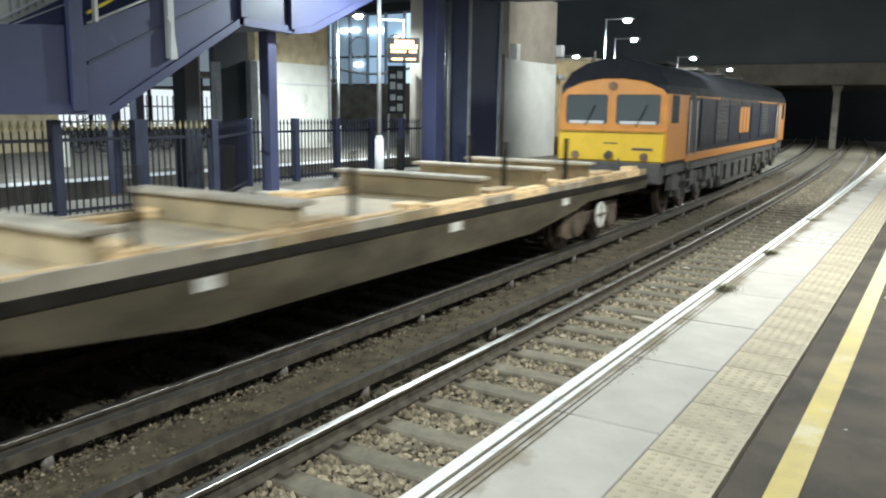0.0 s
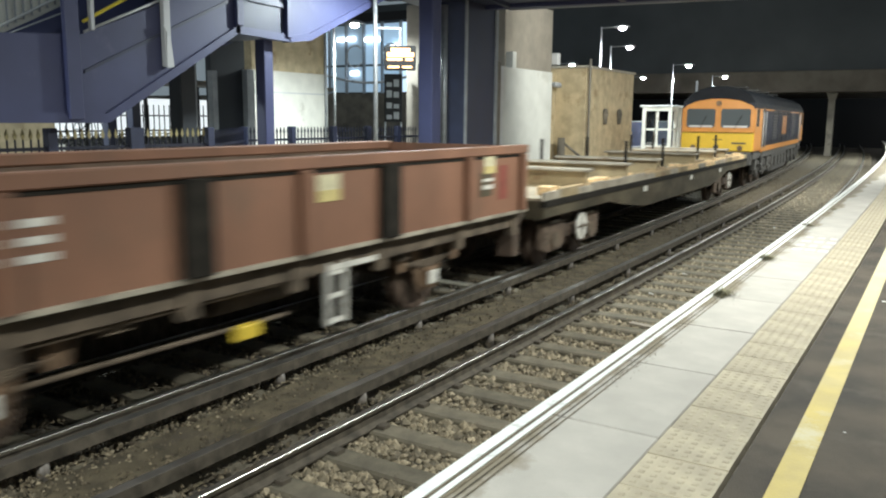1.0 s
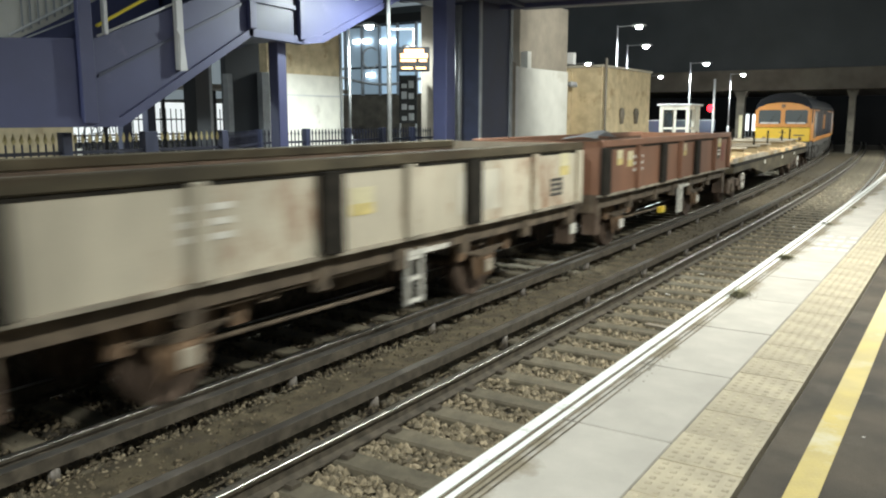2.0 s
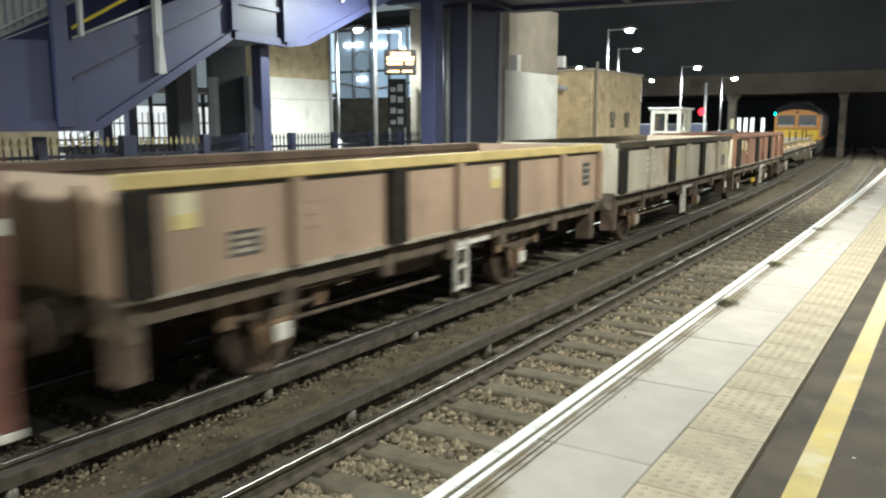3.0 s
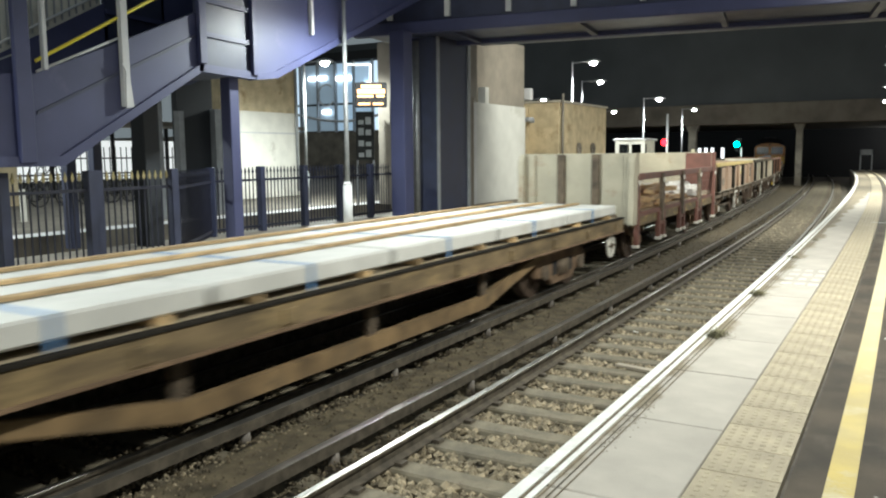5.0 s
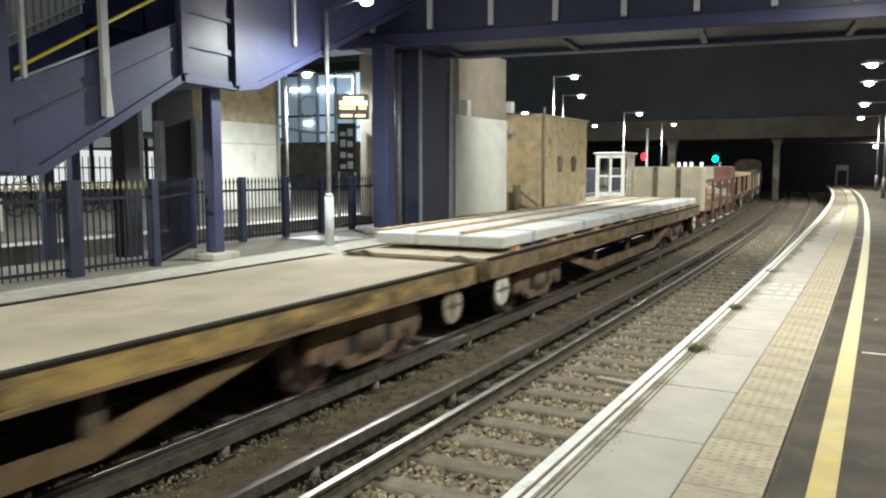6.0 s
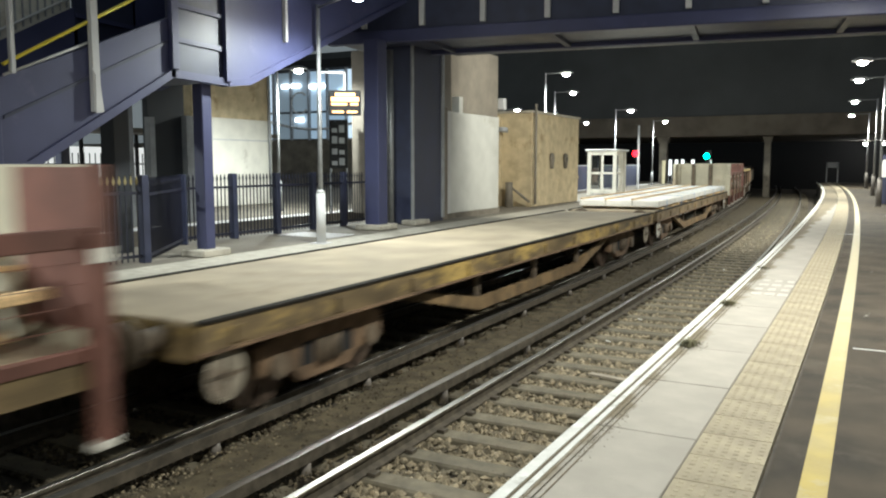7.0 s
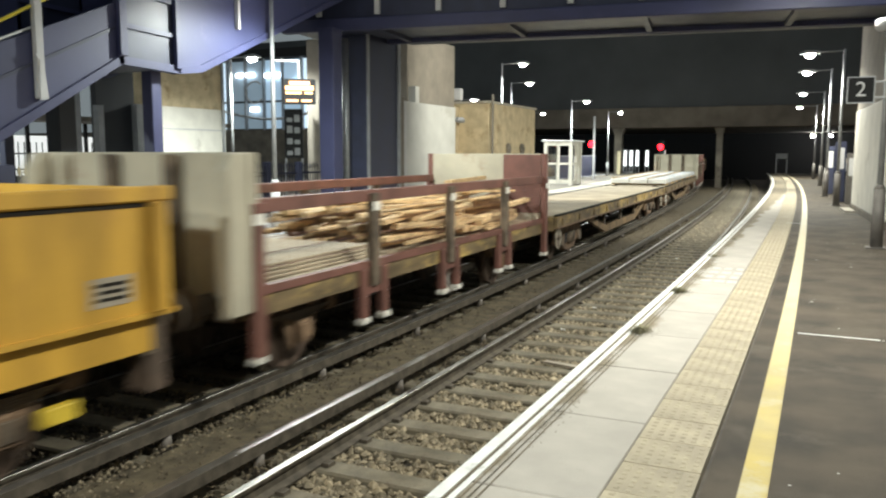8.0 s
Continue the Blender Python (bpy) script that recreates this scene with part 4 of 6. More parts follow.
# ================= the train =================
M.update(
    red_side=mat("faded_red_wagon", (0.220, 0.108, 0.064), 0.7, var=0.16, scale=0.9, bump=0.06, patch=0.32, patch_col=(0.165, 0.095, 0.060), stretch=(1, 1.0, 0.6)),
    pale_side=mat("pale_grey_wagon", (0.52, 0.47, 0.37), 0.7, var=0.15, scale=0.9, bump=0.06, stretch=(1, 1.2, 0.7), patch=0.34, patch_col=(0.27, 0.15, 0.085)),
    brown_side=mat("pink_brown_wagon", (0.37, 0.262, 0.185), 0.72, var=0.15, scale=0.9, bump=0.06, stretch=(1, 1.0, 0.7), patch=0.30, patch_col=(0.27, 0.185, 0.13)),
    yellow_side=mat("yellow_wagon", (0.56, 0.32, 0.04), 0.6, var=0.2, scale=1.5, bump=0.05, stretch=(1, 1.6, 0.5), patch=0.30, patch_col=(0.38, 0.20, 0.04)),
    yellow_trim=mat("yellow_top_rail", (0.52, 0.40, 0.16), 0.65, var=0.12, scale=3, patch=0.2, patch_col=(0.35, 0.22, 0.1)),
    frame_grime=mat("brake_dust_brown", (0.125, 0.095, 0.066), 0.85, var=0.35, scale=4, bump=0.15),
    bogie_rust=mat("rusty_bogie", (0.18, 0.115, 0.068), 0.85, var=0.3, scale=4, bump=0.2),
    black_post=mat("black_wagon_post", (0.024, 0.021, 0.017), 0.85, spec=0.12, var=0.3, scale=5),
    white_mark=mat("white_marking", (0.66, 0.64, 0.58), 0.65, var=0.1, scale=6, patch=0.2, patch_col=(0.4, 0.36, 0.3)),
    yellow_mark=mat("yellow_marking", (0.72, 0.52, 0.05), 0.6, var=0.1, scale=6),
    faded=mat("faded_pale_patch", (0.52, 0.49, 0.41), 0.7, var=0.12, scale=1.5, patch=0.3, patch_col=(0.42, 0.36, 0.26)),
    label_gold=mat("faded_yellow_label", (0.58, 0.48, 0.20), 0.65, var=0.12, scale=8),
    label_yellow=mat("pale_yellow_label", (0.60, 0.55, 0.36), 0.6, var=0.1, scale=12),
    red_mark=mat("bright_red_patch", (0.23, 0.06, 0.042), 0.65, var=0.25, scale=3, patch=0.5, patch_col=(0.20, 0.085, 0.055)),
    deck_wood=mat("worn_deck", (0.40, 0.335, 0.24), 0.85, var=0.16, scale=0.9, bump=0.15, patch=0.22, patch_col=(0.30, 0.245, 0.17)),
    bearer=mat("pale_worn_steel", (0.33, 0.29, 0.225), 0.75, var=0.2, scale=2, bump=0.08, patch=0.3, patch_col=(0.22, 0.15, 0.09)),
    flat_side=mat("dirty_grey_flat", (0.085, 0.071, 0.046), 0.8, spec=0.25, var=0.35, scale=1.3, bump=0.1, patch=0.42, patch_col=(0.055, 0.040, 0.024), stretch=(1, 0.6, 1.5)),
    rust_yellow=mat("rusty_yellow_sill", (0.17, 0.12, 0.058), 0.72, var=0.35, scale=2.0, bump=0.1, patch=0.62, patch_col=(0.46, 0.32, 0.10), stretch=(1, 0.55, 1.6)),
    brown_sill=mat("rusty_brown_sill", (0.165, 0.118, 0.062), 0.75, var=0.35, scale=2.2, bump=0.1, patch=0.42, patch_col=(0.30, 0.215, 0.10), stretch=(1, 0.55, 1.6)),
    truss_rust=mat("brown_truss_beam", (0.19, 0.125, 0.06), 0.85, var=0.3, scale=3, bump=0.15, patch=0.3, patch_col=(0.11, 0.08, 0.045)),
    bearer_web=mat("tan_rusty_web", (0.31, 0.24, 0.135), 0.8, var=0.2, scale=2, bump=0.08, patch=0.3, patch_col=(0.19, 0.12, 0.065)),
    boxed_bogie=mat("dark_brown_bogie", (0.125, 0.088, 0.062), 0.85, var=0.3, scale=4, bump=0.2),
    loco_roof=mat("sooty_roof", (0.012, 0.013, 0.017), 0.65, spec=0.15, var=0.25, scale=2, bump=0.04),
    maroon=mat("maroon_steel", (0.150, 0.064, 0.048), 0.65, var=0.2, scale=2.5, bump=0.06, patch=0.2, patch_col=(0.10, 0.045, 0.03)),
    tan_wood=mat("sawn_timber", (0.62, 0.44, 0.235), 0.8, var=0.25, scale=5, bump=0.2, island=0.45, stretch=(5, 1, 5)),
    pale_concrete=mat("new_pale_concrete", (0.58, 0.575, 0.545), 0.8, var=0.07, scale=2, bump=0.08, patch=0.08, patch_col=(0.5, 0.48, 0.43)),
    bulk_grey=mat("grey_green_bulkhead", (0.42, 0.385, 0.295), 0.75, var=0.12, scale=1.4, bump=0.05, patch=0.26, patch_col=(0.33, 0.25, 0.17)),
    blue_wrap=mat("blue_strap", (0.13, 0.27, 0.50), 0.5, var=0.1, bump=0),
    orange=mat("loco_orange", (0.56, 0.24, 0.05), 0.38, var=0.07, scale=2, bump=0.02, patch=0.08, patch_col=(0.40, 0.17, 0.04)),
    loco_yellow=mat("loco_yellow", (0.62, 0.40, 0.025), 0.38, var=0.06, scale=2, bump=0.02, patch=0.08, patch_col=(0.5, 0.33, 0.04)),
    loco_blue=mat("loco_dark_blue", (0.015, 0.018, 0.030), 0.42, spec=0.25, var=0.15, scale=2, bump=0.02),
    loco_under=mat("loco_underframe", (0.075, 0.070, 0.064), 0.8, var=0.3, scale=4, bump=0.15),
    worn_edge=mat("worn_floor_edge", (0.34, 0.30, 0.235), 0.7, var=0.25, scale=3, bump=0.05, patch=0.3, patch_col=(0.15, 0.11, 0.08)),
    lining=mat("rusty_wagon_lining", (0.125, 0.085, 0.06), 0.85, var=0.25, scale=2, bump=0.1, patch=0.3, patch_col=(0.075, 0.055, 0.04)),
    wheel_steel=mat("wheel_steel", (0.14, 0.10, 0.075), 0.6, metal=0.4, var=0.25, scale=6),
    tread_steel=mat("wheel_tread", (0.45, 0.44, 0.42), 0.35, metal=0.9, var=0.1),
)
WHEELS = []          # wheelsets: object, its seat and radius
HW = 1.30            # half width of the wagons


def wheelset(parent, y, r=0.46):
    """Two wheels on an axle, one turning part."""
    w = new("wheelset")
    w.parent = parent
    for s in (-1, 1):
        bm = bmesh.new()
        cyl(bm, (s * 0.69, 0, 0), (s * 0.815, 0, 0), r, n=28)
        cyl(bm, (s * 0.66, 0, 0), (s * 0.69, 0, 0), r + 0.028, n=28)
        cyl(bm, (s * 0.815, 0, 0), (s * 0.86, 0, 0), r * 0.34, n=14)
        for a in range(4):
            c, d = math.cos(a * math.tau / 4), math.sin(a * math.tau / 4)
            box(bm, s * 0.82 - 0.012, s * 0.82 + 0.012, c * r * 0.62 - 0.05, c * r * 0.62 + 0.05, d * r * 0.62 - 0.05, d * r * 0.62 + 0.05)
        part("wheel", bm, M["wheel_steel"], w)
    bm = bmesh.new()
    cyl(bm, (-0.95, 0, 0), (0.95, 0, 0), 0.075, n=12)
    part("axle", bm, M["frame_grime"], w)
    w.matrix_basis = pose(0, y, r)
    WHEELS.append((w, (0, y, r), r))
    return w


def buffers(v, L, z=1.02):
    for y, d in ((0, -1), (L, 1)):
        for x in (-0.87, 0.87):
            bm = bmesh.new()
            cyl(bm, (x, y, z), (x, y + d * 0.36, z), 0.11, 0.10, 12)
            cyl(bm, (x, y + d * 0.36, z), (x, y + d * 0.42, z), 0.22, 0.21, 16)
            part("buffer", bm, M["frame_grime"], v, "dark round buffer")
    bm = bmesh.new()
    cyl(bm, (0, -0.55, 0.95), (0, 0.1, 0.95), 0.05, n=8)
    cyl(bm, (0, L - 0.1, 0.95), (0, L + 0.55, 0.95), 0.05, n=8)
    part("coupling", bm, M["frame_grime"], v)


def axle_guard(v, y, mark):
    """Axlebox, leaf spring and guards outside one wheel on each side."""
    for s in (-1, 1):
        bm = bmesh.new()
        box(bm, s * 0.98 - 0.10, s * 0.98 + 0.10, y - 0.13, y + 0.13, 0.33, 0.60)
        part("axlebox", bm, M["bogie_rust"], v, bevel=0.02)
        bm = bmesh.new()
        for i in range(5):
            l = 0.62 - i * 0.11
            box(bm, s * 0.98 - 0.045, s * 0.98 + 0.045, y - l, y + l, 0.60 + 0.022 * (4 - i) + 0.01, 0.60 + 0.022 * (4 - i) + 0.028)
        part("leaf_spring", bm, M["frame_grime"], v)
        bm = bmesh.new()
        prism(bm, [(y - 0.46, 0.98), (y - 0.20, 0.28), (y - 0.12, 0.28), (y - 0.20, 0.98)], s * 0.98 - 0.012, s * 0.98 + 0.012, axis="x")
        prism(bm, [(y + 0.20, 0.98), (y + 0.12, 0.28), (y + 0.20, 0.28), (y + 0.46, 0.98)], s * 0.98 - 0.012, s * 0.98 + 0.012, axis="x")
        prism(bm, [(y - 0.80, 0.98), (y - 0.72, 0.62), (y - 0.58, 0.62), (y - 0.55, 0.98)], s * 0.98 - 0.05, s * 0.98 + 0.05, axis="x")
        prism(bm, [(y + 0.55, 0.98), (y + 0.58, 0.62), (y + 0.72, 0.62), (y + 0.80, 0.98)], s * 0.98 - 0.05, s * 0.98 + 0.05, axis="x")
        part("axle_guard", bm, M["bogie_rust"], v)
        boxes("axlebox_cover", [(s * 1.09 - 0.015, s * 1.09 + 0.015, y - 0.11, y + 0.11, 0.38, 0.56)], M[mark], v, "painted axlebox cover", 0.01)


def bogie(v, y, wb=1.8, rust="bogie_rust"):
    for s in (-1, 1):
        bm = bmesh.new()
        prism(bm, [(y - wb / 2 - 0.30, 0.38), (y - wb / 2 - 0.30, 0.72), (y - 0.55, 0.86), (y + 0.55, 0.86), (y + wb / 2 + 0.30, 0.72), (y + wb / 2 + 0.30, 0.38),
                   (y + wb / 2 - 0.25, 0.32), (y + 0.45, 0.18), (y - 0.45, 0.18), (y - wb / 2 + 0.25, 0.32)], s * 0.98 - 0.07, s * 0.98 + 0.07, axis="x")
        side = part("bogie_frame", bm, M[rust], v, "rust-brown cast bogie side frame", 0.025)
        bm = bmesh.new()
        for k in (-0.16, 0.0, 0.16):
            cyl(bm, (s * 1.06, y + k, 0.34), (s * 1.06, y + k, 0.62), 0.065, n=10)
        part("spring", bm, M["frame_grime"], side)
        for k in (-wb / 2, wb / 2):
            bm = bmesh.new()
            cyl(bm, (s * 1.0, y + k, 0.46), (s * 1.11, y + k, 0.46), 0.13, n=14)
            part("axlebox", bm, M["frame_grime"], side)
        # thin dark plates paint the shade of slots in the solid frame
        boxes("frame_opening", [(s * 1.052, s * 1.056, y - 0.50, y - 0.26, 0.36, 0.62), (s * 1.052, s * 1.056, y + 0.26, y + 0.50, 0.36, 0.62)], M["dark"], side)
    boxes("bolster", [(-0.95, 0.95, y - 0.25, y + 0.25, 0.55, 0.85)], M["frame_grime"], v)
    for k in (-wb / 2, wb / 2):
        wheelset(v, y + k)


def boxed_bogie(v, y, wb=1.75):
    """Plate-framed bogie: a deep plate over each wheel, joined by a low beam."""
    for s in (-1, 1):
        bm = bmesh.new()
        for k in (-wb / 2, wb / 2):
            prism(bm, [(y + k - 0.52, 0.34), (y + k - 0.52, 0.80), (y + k + 0.52, 0.80), (y + k + 0.52, 0.34), (y + k + 0.30, 0.26), (y + k - 0.30, 0.26)], s * 1.02 - 0.06, s * 1.02 + 0.06, axis="x")
        box(bm, s * 1.02 - 0.05, s * 1.02 + 0.05, y - 0.5, y + 0.5, 0.44, 0.68)
        side = part("bogie_frame", bm, M["boxed_bogie"], v, "dark brown plated bogie side", 0.02)
        for k in (-wb / 2, wb / 2):
            bm = bmesh.new()
            cyl(bm, (s * 1.07, y + k, 0.46), (s * 1.14, y + k, 0.46), 0.15, n=14)
            part("axlebox", bm, M["frame_grime"], side)
            boxes("plate_edge", [(s * 1.085 - 0.012, s * 1.085 + 0.012, y + k - 0.16, y + k + 0.20, 0.77, 0.81)], M["worn_edge"], side, "worn bright edge")
            for q in range(3):
                boxes("plate_rib", [(s * 1.085 - 0.010, s * 1.085 + 0.012, y + k - 0.40, y + k - 0.22, 0.42 + q * 0.09, 0.46 + q * 0.09)], M["frame_grime"], side)
    boxes("bolster", [(-0.95, 0.95, y - 0.25, y + 0.25, 0.55, 0.85)], M["frame_grime"], v)
    for k in (-wb / 2, wb / 2):
        wheelset(v, y + k)


def hand_wheel(v, y, colour, r=0.25, z=0.63):
    for s in (-1, 1):
        bm = bmesh.new()
        cyl(bm, (s * 1.24, y, z), (s * 1.27, y, z), r, n=24)
        h = part("handbrake_wheel", bm, M[colour], v, "painted handbrake wheel")
        bm = bmesh.new()
        cyl(bm, (s * 1.271, y, z), (s * 1.29, y, z), r * 0.25, n=12)
        box(bm, s * 1.271, s * 1.275, y - r * 0.9, y + r * 0.9, z - 0.02, z + 0.02)
        box(bm, s * 1.271, s * 1.275, y - 0.02, y + 0.02, z - r * 0.9, z + r * 0.9)
        part("spokes", bm, M["frame_grime"], h)


def end_ladder(v, y, s, colour):
    boxes("step", [(s * 1.18, s * 1.24, y - 0.16, y - 0.12, 0.32, 1.02), (s * 1.18, s * 1.24, y + 0.12, y + 0.16, 0.32, 1.02), (s * 1.18, s * 1.24, y - 0.12, y + 0.12, 0.34, 0.38), (s * 1.18, s * 1.24, y - 0.12, y + 0.12, 0.62, 0.66), (s * 1.18, s * 1.24, y - 0.12, y + 0.12, 0.88, 0.92)], M[colour], v, "white brake lever and step", joined=True)
    boxes("lever", [(s * 1.20, s * 1.24, y - 0.1, y + 0.75, 0.93, 0.99)], M[colour], v)


def box_wagon(name, L, side, trim, lab, labels, ztop=2.19, white_boxes="white_mark", ladder_y=5.35, bars="white_mark", brake_box=False, edge="worn_edge", axles=(2.0, 7.45), posts=((0.12, 1), (1.95, 0), (3.65, 1), (5.05, 0), (6.52, 1), (8.35, 0), (10.0, 0))):
    """Two-axle low open box wagon. Rear end at the origin, rail at z = 0."""
    v = empty(name, pose(0, 0, 0), lab, "freight wagon", "train")
    zb = 1.20
    for s in (-1, 1):
        boxes("side_wall", [(s * HW - 0.03, s * HW + 0.03, 0.04, L - 0.04, zb, ztop - 0.13)], M[side], v, "steel side sheet")
        boxes("top_rail", [(s * HW - 0.07, s * HW + 0.07, 0.0, L, ztop - 0.13, ztop)], M["lining" if s < 0 and trim == "yellow_trim" else trim], v, "thick top rail", 0.015)
        boxes("lining", [(s * (HW - 0.045) - 0.012, s * (HW - 0.045) + 0.012, 0.06, L - 0.06, zb + 0.03, ztop - 0.14)], M["lining"], v, "rusty inner lining")
        # black strip paints shade under the top rail; also the yellow wagon's dark stripe
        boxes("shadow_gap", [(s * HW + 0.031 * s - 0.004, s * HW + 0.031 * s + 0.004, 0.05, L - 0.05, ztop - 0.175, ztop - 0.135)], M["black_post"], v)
        boxes("floor_edge", [(s * HW - 0.05, s * HW + 0.06, 0.0, L, zb - 0.045, zb)], M[edge], v, "pale worn floor edge")
        boxes("solebar", [(s * 1.16 - 0.06, s * 1.16 + 0.06, 0.05, L - 0.05, 0.93, zb - 0.045)], M["frame_grime"], v, "dark solebar")
        for y, wide in posts:
            w = 0.17 if wide else 0.065
            boxes("side_post", [(s * HW + (0.03 if s > 0 else -0.12), s * HW + (0.12 if s > 0 else -0.03), y - w, y + w, zb, ztop - 0.13)], M["black_post" if wide else side], v, "upright side post", 0.012)
            boxes("bracket", [(s * 1.20 - 0.05, s * 1.20 + 0.05, y - 0.08, y + 0.08, 0.80, zb - 0.05)], M["frame_grime"], v)
        for (y, z, w, h, c) in labels:
            if c == "loco_under":
                for k, f in enumerate((0.9, 0.7, 0.8)):
                    boxes("text_bar", [(s * (HW + 0.039) - 0.003, s * (HW + 0.039) + 0.003, y - w * 0.45, y - w * 0.45 + w * f, z + h * (0.28 - 0.28 * k) - 0.018, z + h * (0.28 - 0.28 * k) + 0.018)], M["bearer"], v, "faded white line of writing")
            if c == "label_yellow" and h > 0.2:
                boxes("marking", [(s * (HW + 0.036) - 0.004, s * (HW + 0.036) + 0.004, y - w / 2, y + w / 2, z - h / 2, z - h * 0.08)], M["label_gold"], v, "yellow lower half of a label")
            boxes("marking", [(s * (HW + 0.033) - 0.004, s * (HW + 0.033) + (0.004 if h > 0.1 else 0.008), y - w / 2, y + w / 2, z - h / 2, z + h / 2)], M[c], v, "painted marking panel")
        boxes("data_bar", [(s * (HW + 0.036) - 0.003, s * (HW + 0.036) + 0.003, 1.75, 2.35, 1.80 - k * 0.13, 1.86 - k * 0.13) for k in range(3)], M[bars], v)
        end_ladder(v, ladder_y, s, "white_mark")
        if brake_box:
            boxes("brake_box", [(s * 1.15 - 0.05, s * 1.15 + 0.05, brake_box, brake_box + 0.3, 0.44, 0.58)], M["yellow_mark"], v, "yellow brake box", 0.01)
        for y in (0.12, L - 0.12):
            boxes("corner_step", [(s * 1.1 - 0.14, s * 1.1 + 0.14, y - 0.10, y + 0.10, 0.45, 1.2)], M["lining"], v, "rusty corner step", 0.01)
    for y in (0.0, L):
        boxes("end_wall", [(-HW, HW, y - 0.03 if y else 0.0, y if y else 0.05, zb, ztop - 0.02)], M[side], v, "end wall")
        for x in (-0.8, 0.0, 0.8):
            boxes("end_rib", [(x - 0.06, x + 0.06, y if y else -0.07, y + 0.07 if y else 0.0, zb, ztop - 0.1)], M[side], v)
        boxes("headstock", [(-1.2, 1.2, y - 0.12 if y else 0.0, y if y else 0.12, 0.86, zb)], M["frame_grime"], v)
    boxes("floor", [(-HW, HW, 0.05, L - 0.05, zb - 0.02, zb + 0.03)], M["bogie_rust"], v, "rusty floor")
    boxes("underframe", [(-0.3, 0.3, 0.3, L - 0.3, 0.75, 1.1), (-1.1, 1.1, 2.9, 3.1, 0.8, 1.1), (-1.1, 1.1, L - 3.1, L - 2.9, 0.8, 1.1)], M["frame_grime"], v, joined=True)
    bm = bmesh.new()
    cyl(bm, (0.45, L / 2 - 0.6, 0.72), (0.45, L / 2 + 0.5, 0.72), 0.2, n=12)
    cyl(bm, (1.05, 1.8, 0.86), (1.05, L - 1.8, 0.90), 0.03, n=6)
    cyl(bm, (1.02, 2.2, 0.55), (1.02, L / 2, 0.52), 0.025, n=6)
    part("brake_gear", bm, M["frame_grime"], v)
    for y in axles:
        wheelset(v, y)
        axle_guard(v, y, white_boxes)
    buffers(v, L)
    return v


RLAB = [(9.0, 1.93, 0.32, 0.24, "label_yellow"), (8.9, 1.66, 0.34, 0.34, "flat_side"), (5.45, 1.85, 0.36, 0.28, "label_yellow"), (0.95, 1.85, 0.28, 0.28, "label_yellow"), (1.55, 1.8, 0.30, 0.30, "label_yellow")]
w1 = box_wagon("box_wagon", 10.2, "red_side", "red_side", "faded red low-sided box wagon, empty", RLAB + [(9.42, 1.66, 0.26, 0.50, "red_mark"), (8.95, 1.62, 0.30, 0.06, "white_mark"), (8.95, 1.72, 0.30, 0.04, "white_mark")], ladder_y=5.7, brake_box=4.25, axles=(1.85, 7.9))
w2 = box_wagon("box_wagon", 10.2, "pale_side", "flat_side", "dirty pale grey box wagon with rust stains", [(9.5, 1.85, 0.34, 0.36, "label_yellow"), (9.2, 1.50, 0.45, 0.28, "loco_under"), (6.75, 1.62, 1.1, 0.55, "faded"), (4.2, 1.7, 0.4, 0.3, "label_yellow")], white_boxes="worn_edge")
for s in (-1, 1):
    boxes("corner_box", [(s * 1.1 - 0.16, s * 1.1 + 0.16, 10.0, 10.22, 0.62, 0.80)], M["white_mark"], w2, "white painted corner box", 0.012)
w3 = box_wagon("box_wagon", 10.15, "brown_side", "yellow_trim", "pinkish brown box wagon with a dull yellow top rail", [(9.45, 1.68, 0.32, 0.4, "loco_under"), (6.1, 1.82, 0.3, 0.3, "label_yellow"), (0.62, 1.85, 0.26, 0.3, "label_yellow"), (1.30, 1.50, 0.40, 0.24, "loco_under")], bars="brown_side")
w8 = box_wagon("box_wagon", 10.2, "yellow_side", "yellow_side", "bright yellow box wagon with a dark stripe", [(9.52, 1.44, 0.42, 0.24, "bearer"), (9.52, 1.50, 0.34, 0.03, "black_post"), (9.52, 1.44, 0.30, 0.03, "black_post"), (9.52, 1.38, 0.34, 0.03, "black_post")], ztop=2.28, bars="yellow_side", white_boxes="frame_grime", edge="yellow_side", brake_box=8.95, axles=(1.6, 8.7))
for s in (-1, 1):
    boxes("lower_skirt", [(s * 1.22 - 0.04, s * 1.22 + 0.04, 0.2, 10.0, 0.84, 1.19)], M["yellow_side"], w8, "yellow lower skirt")


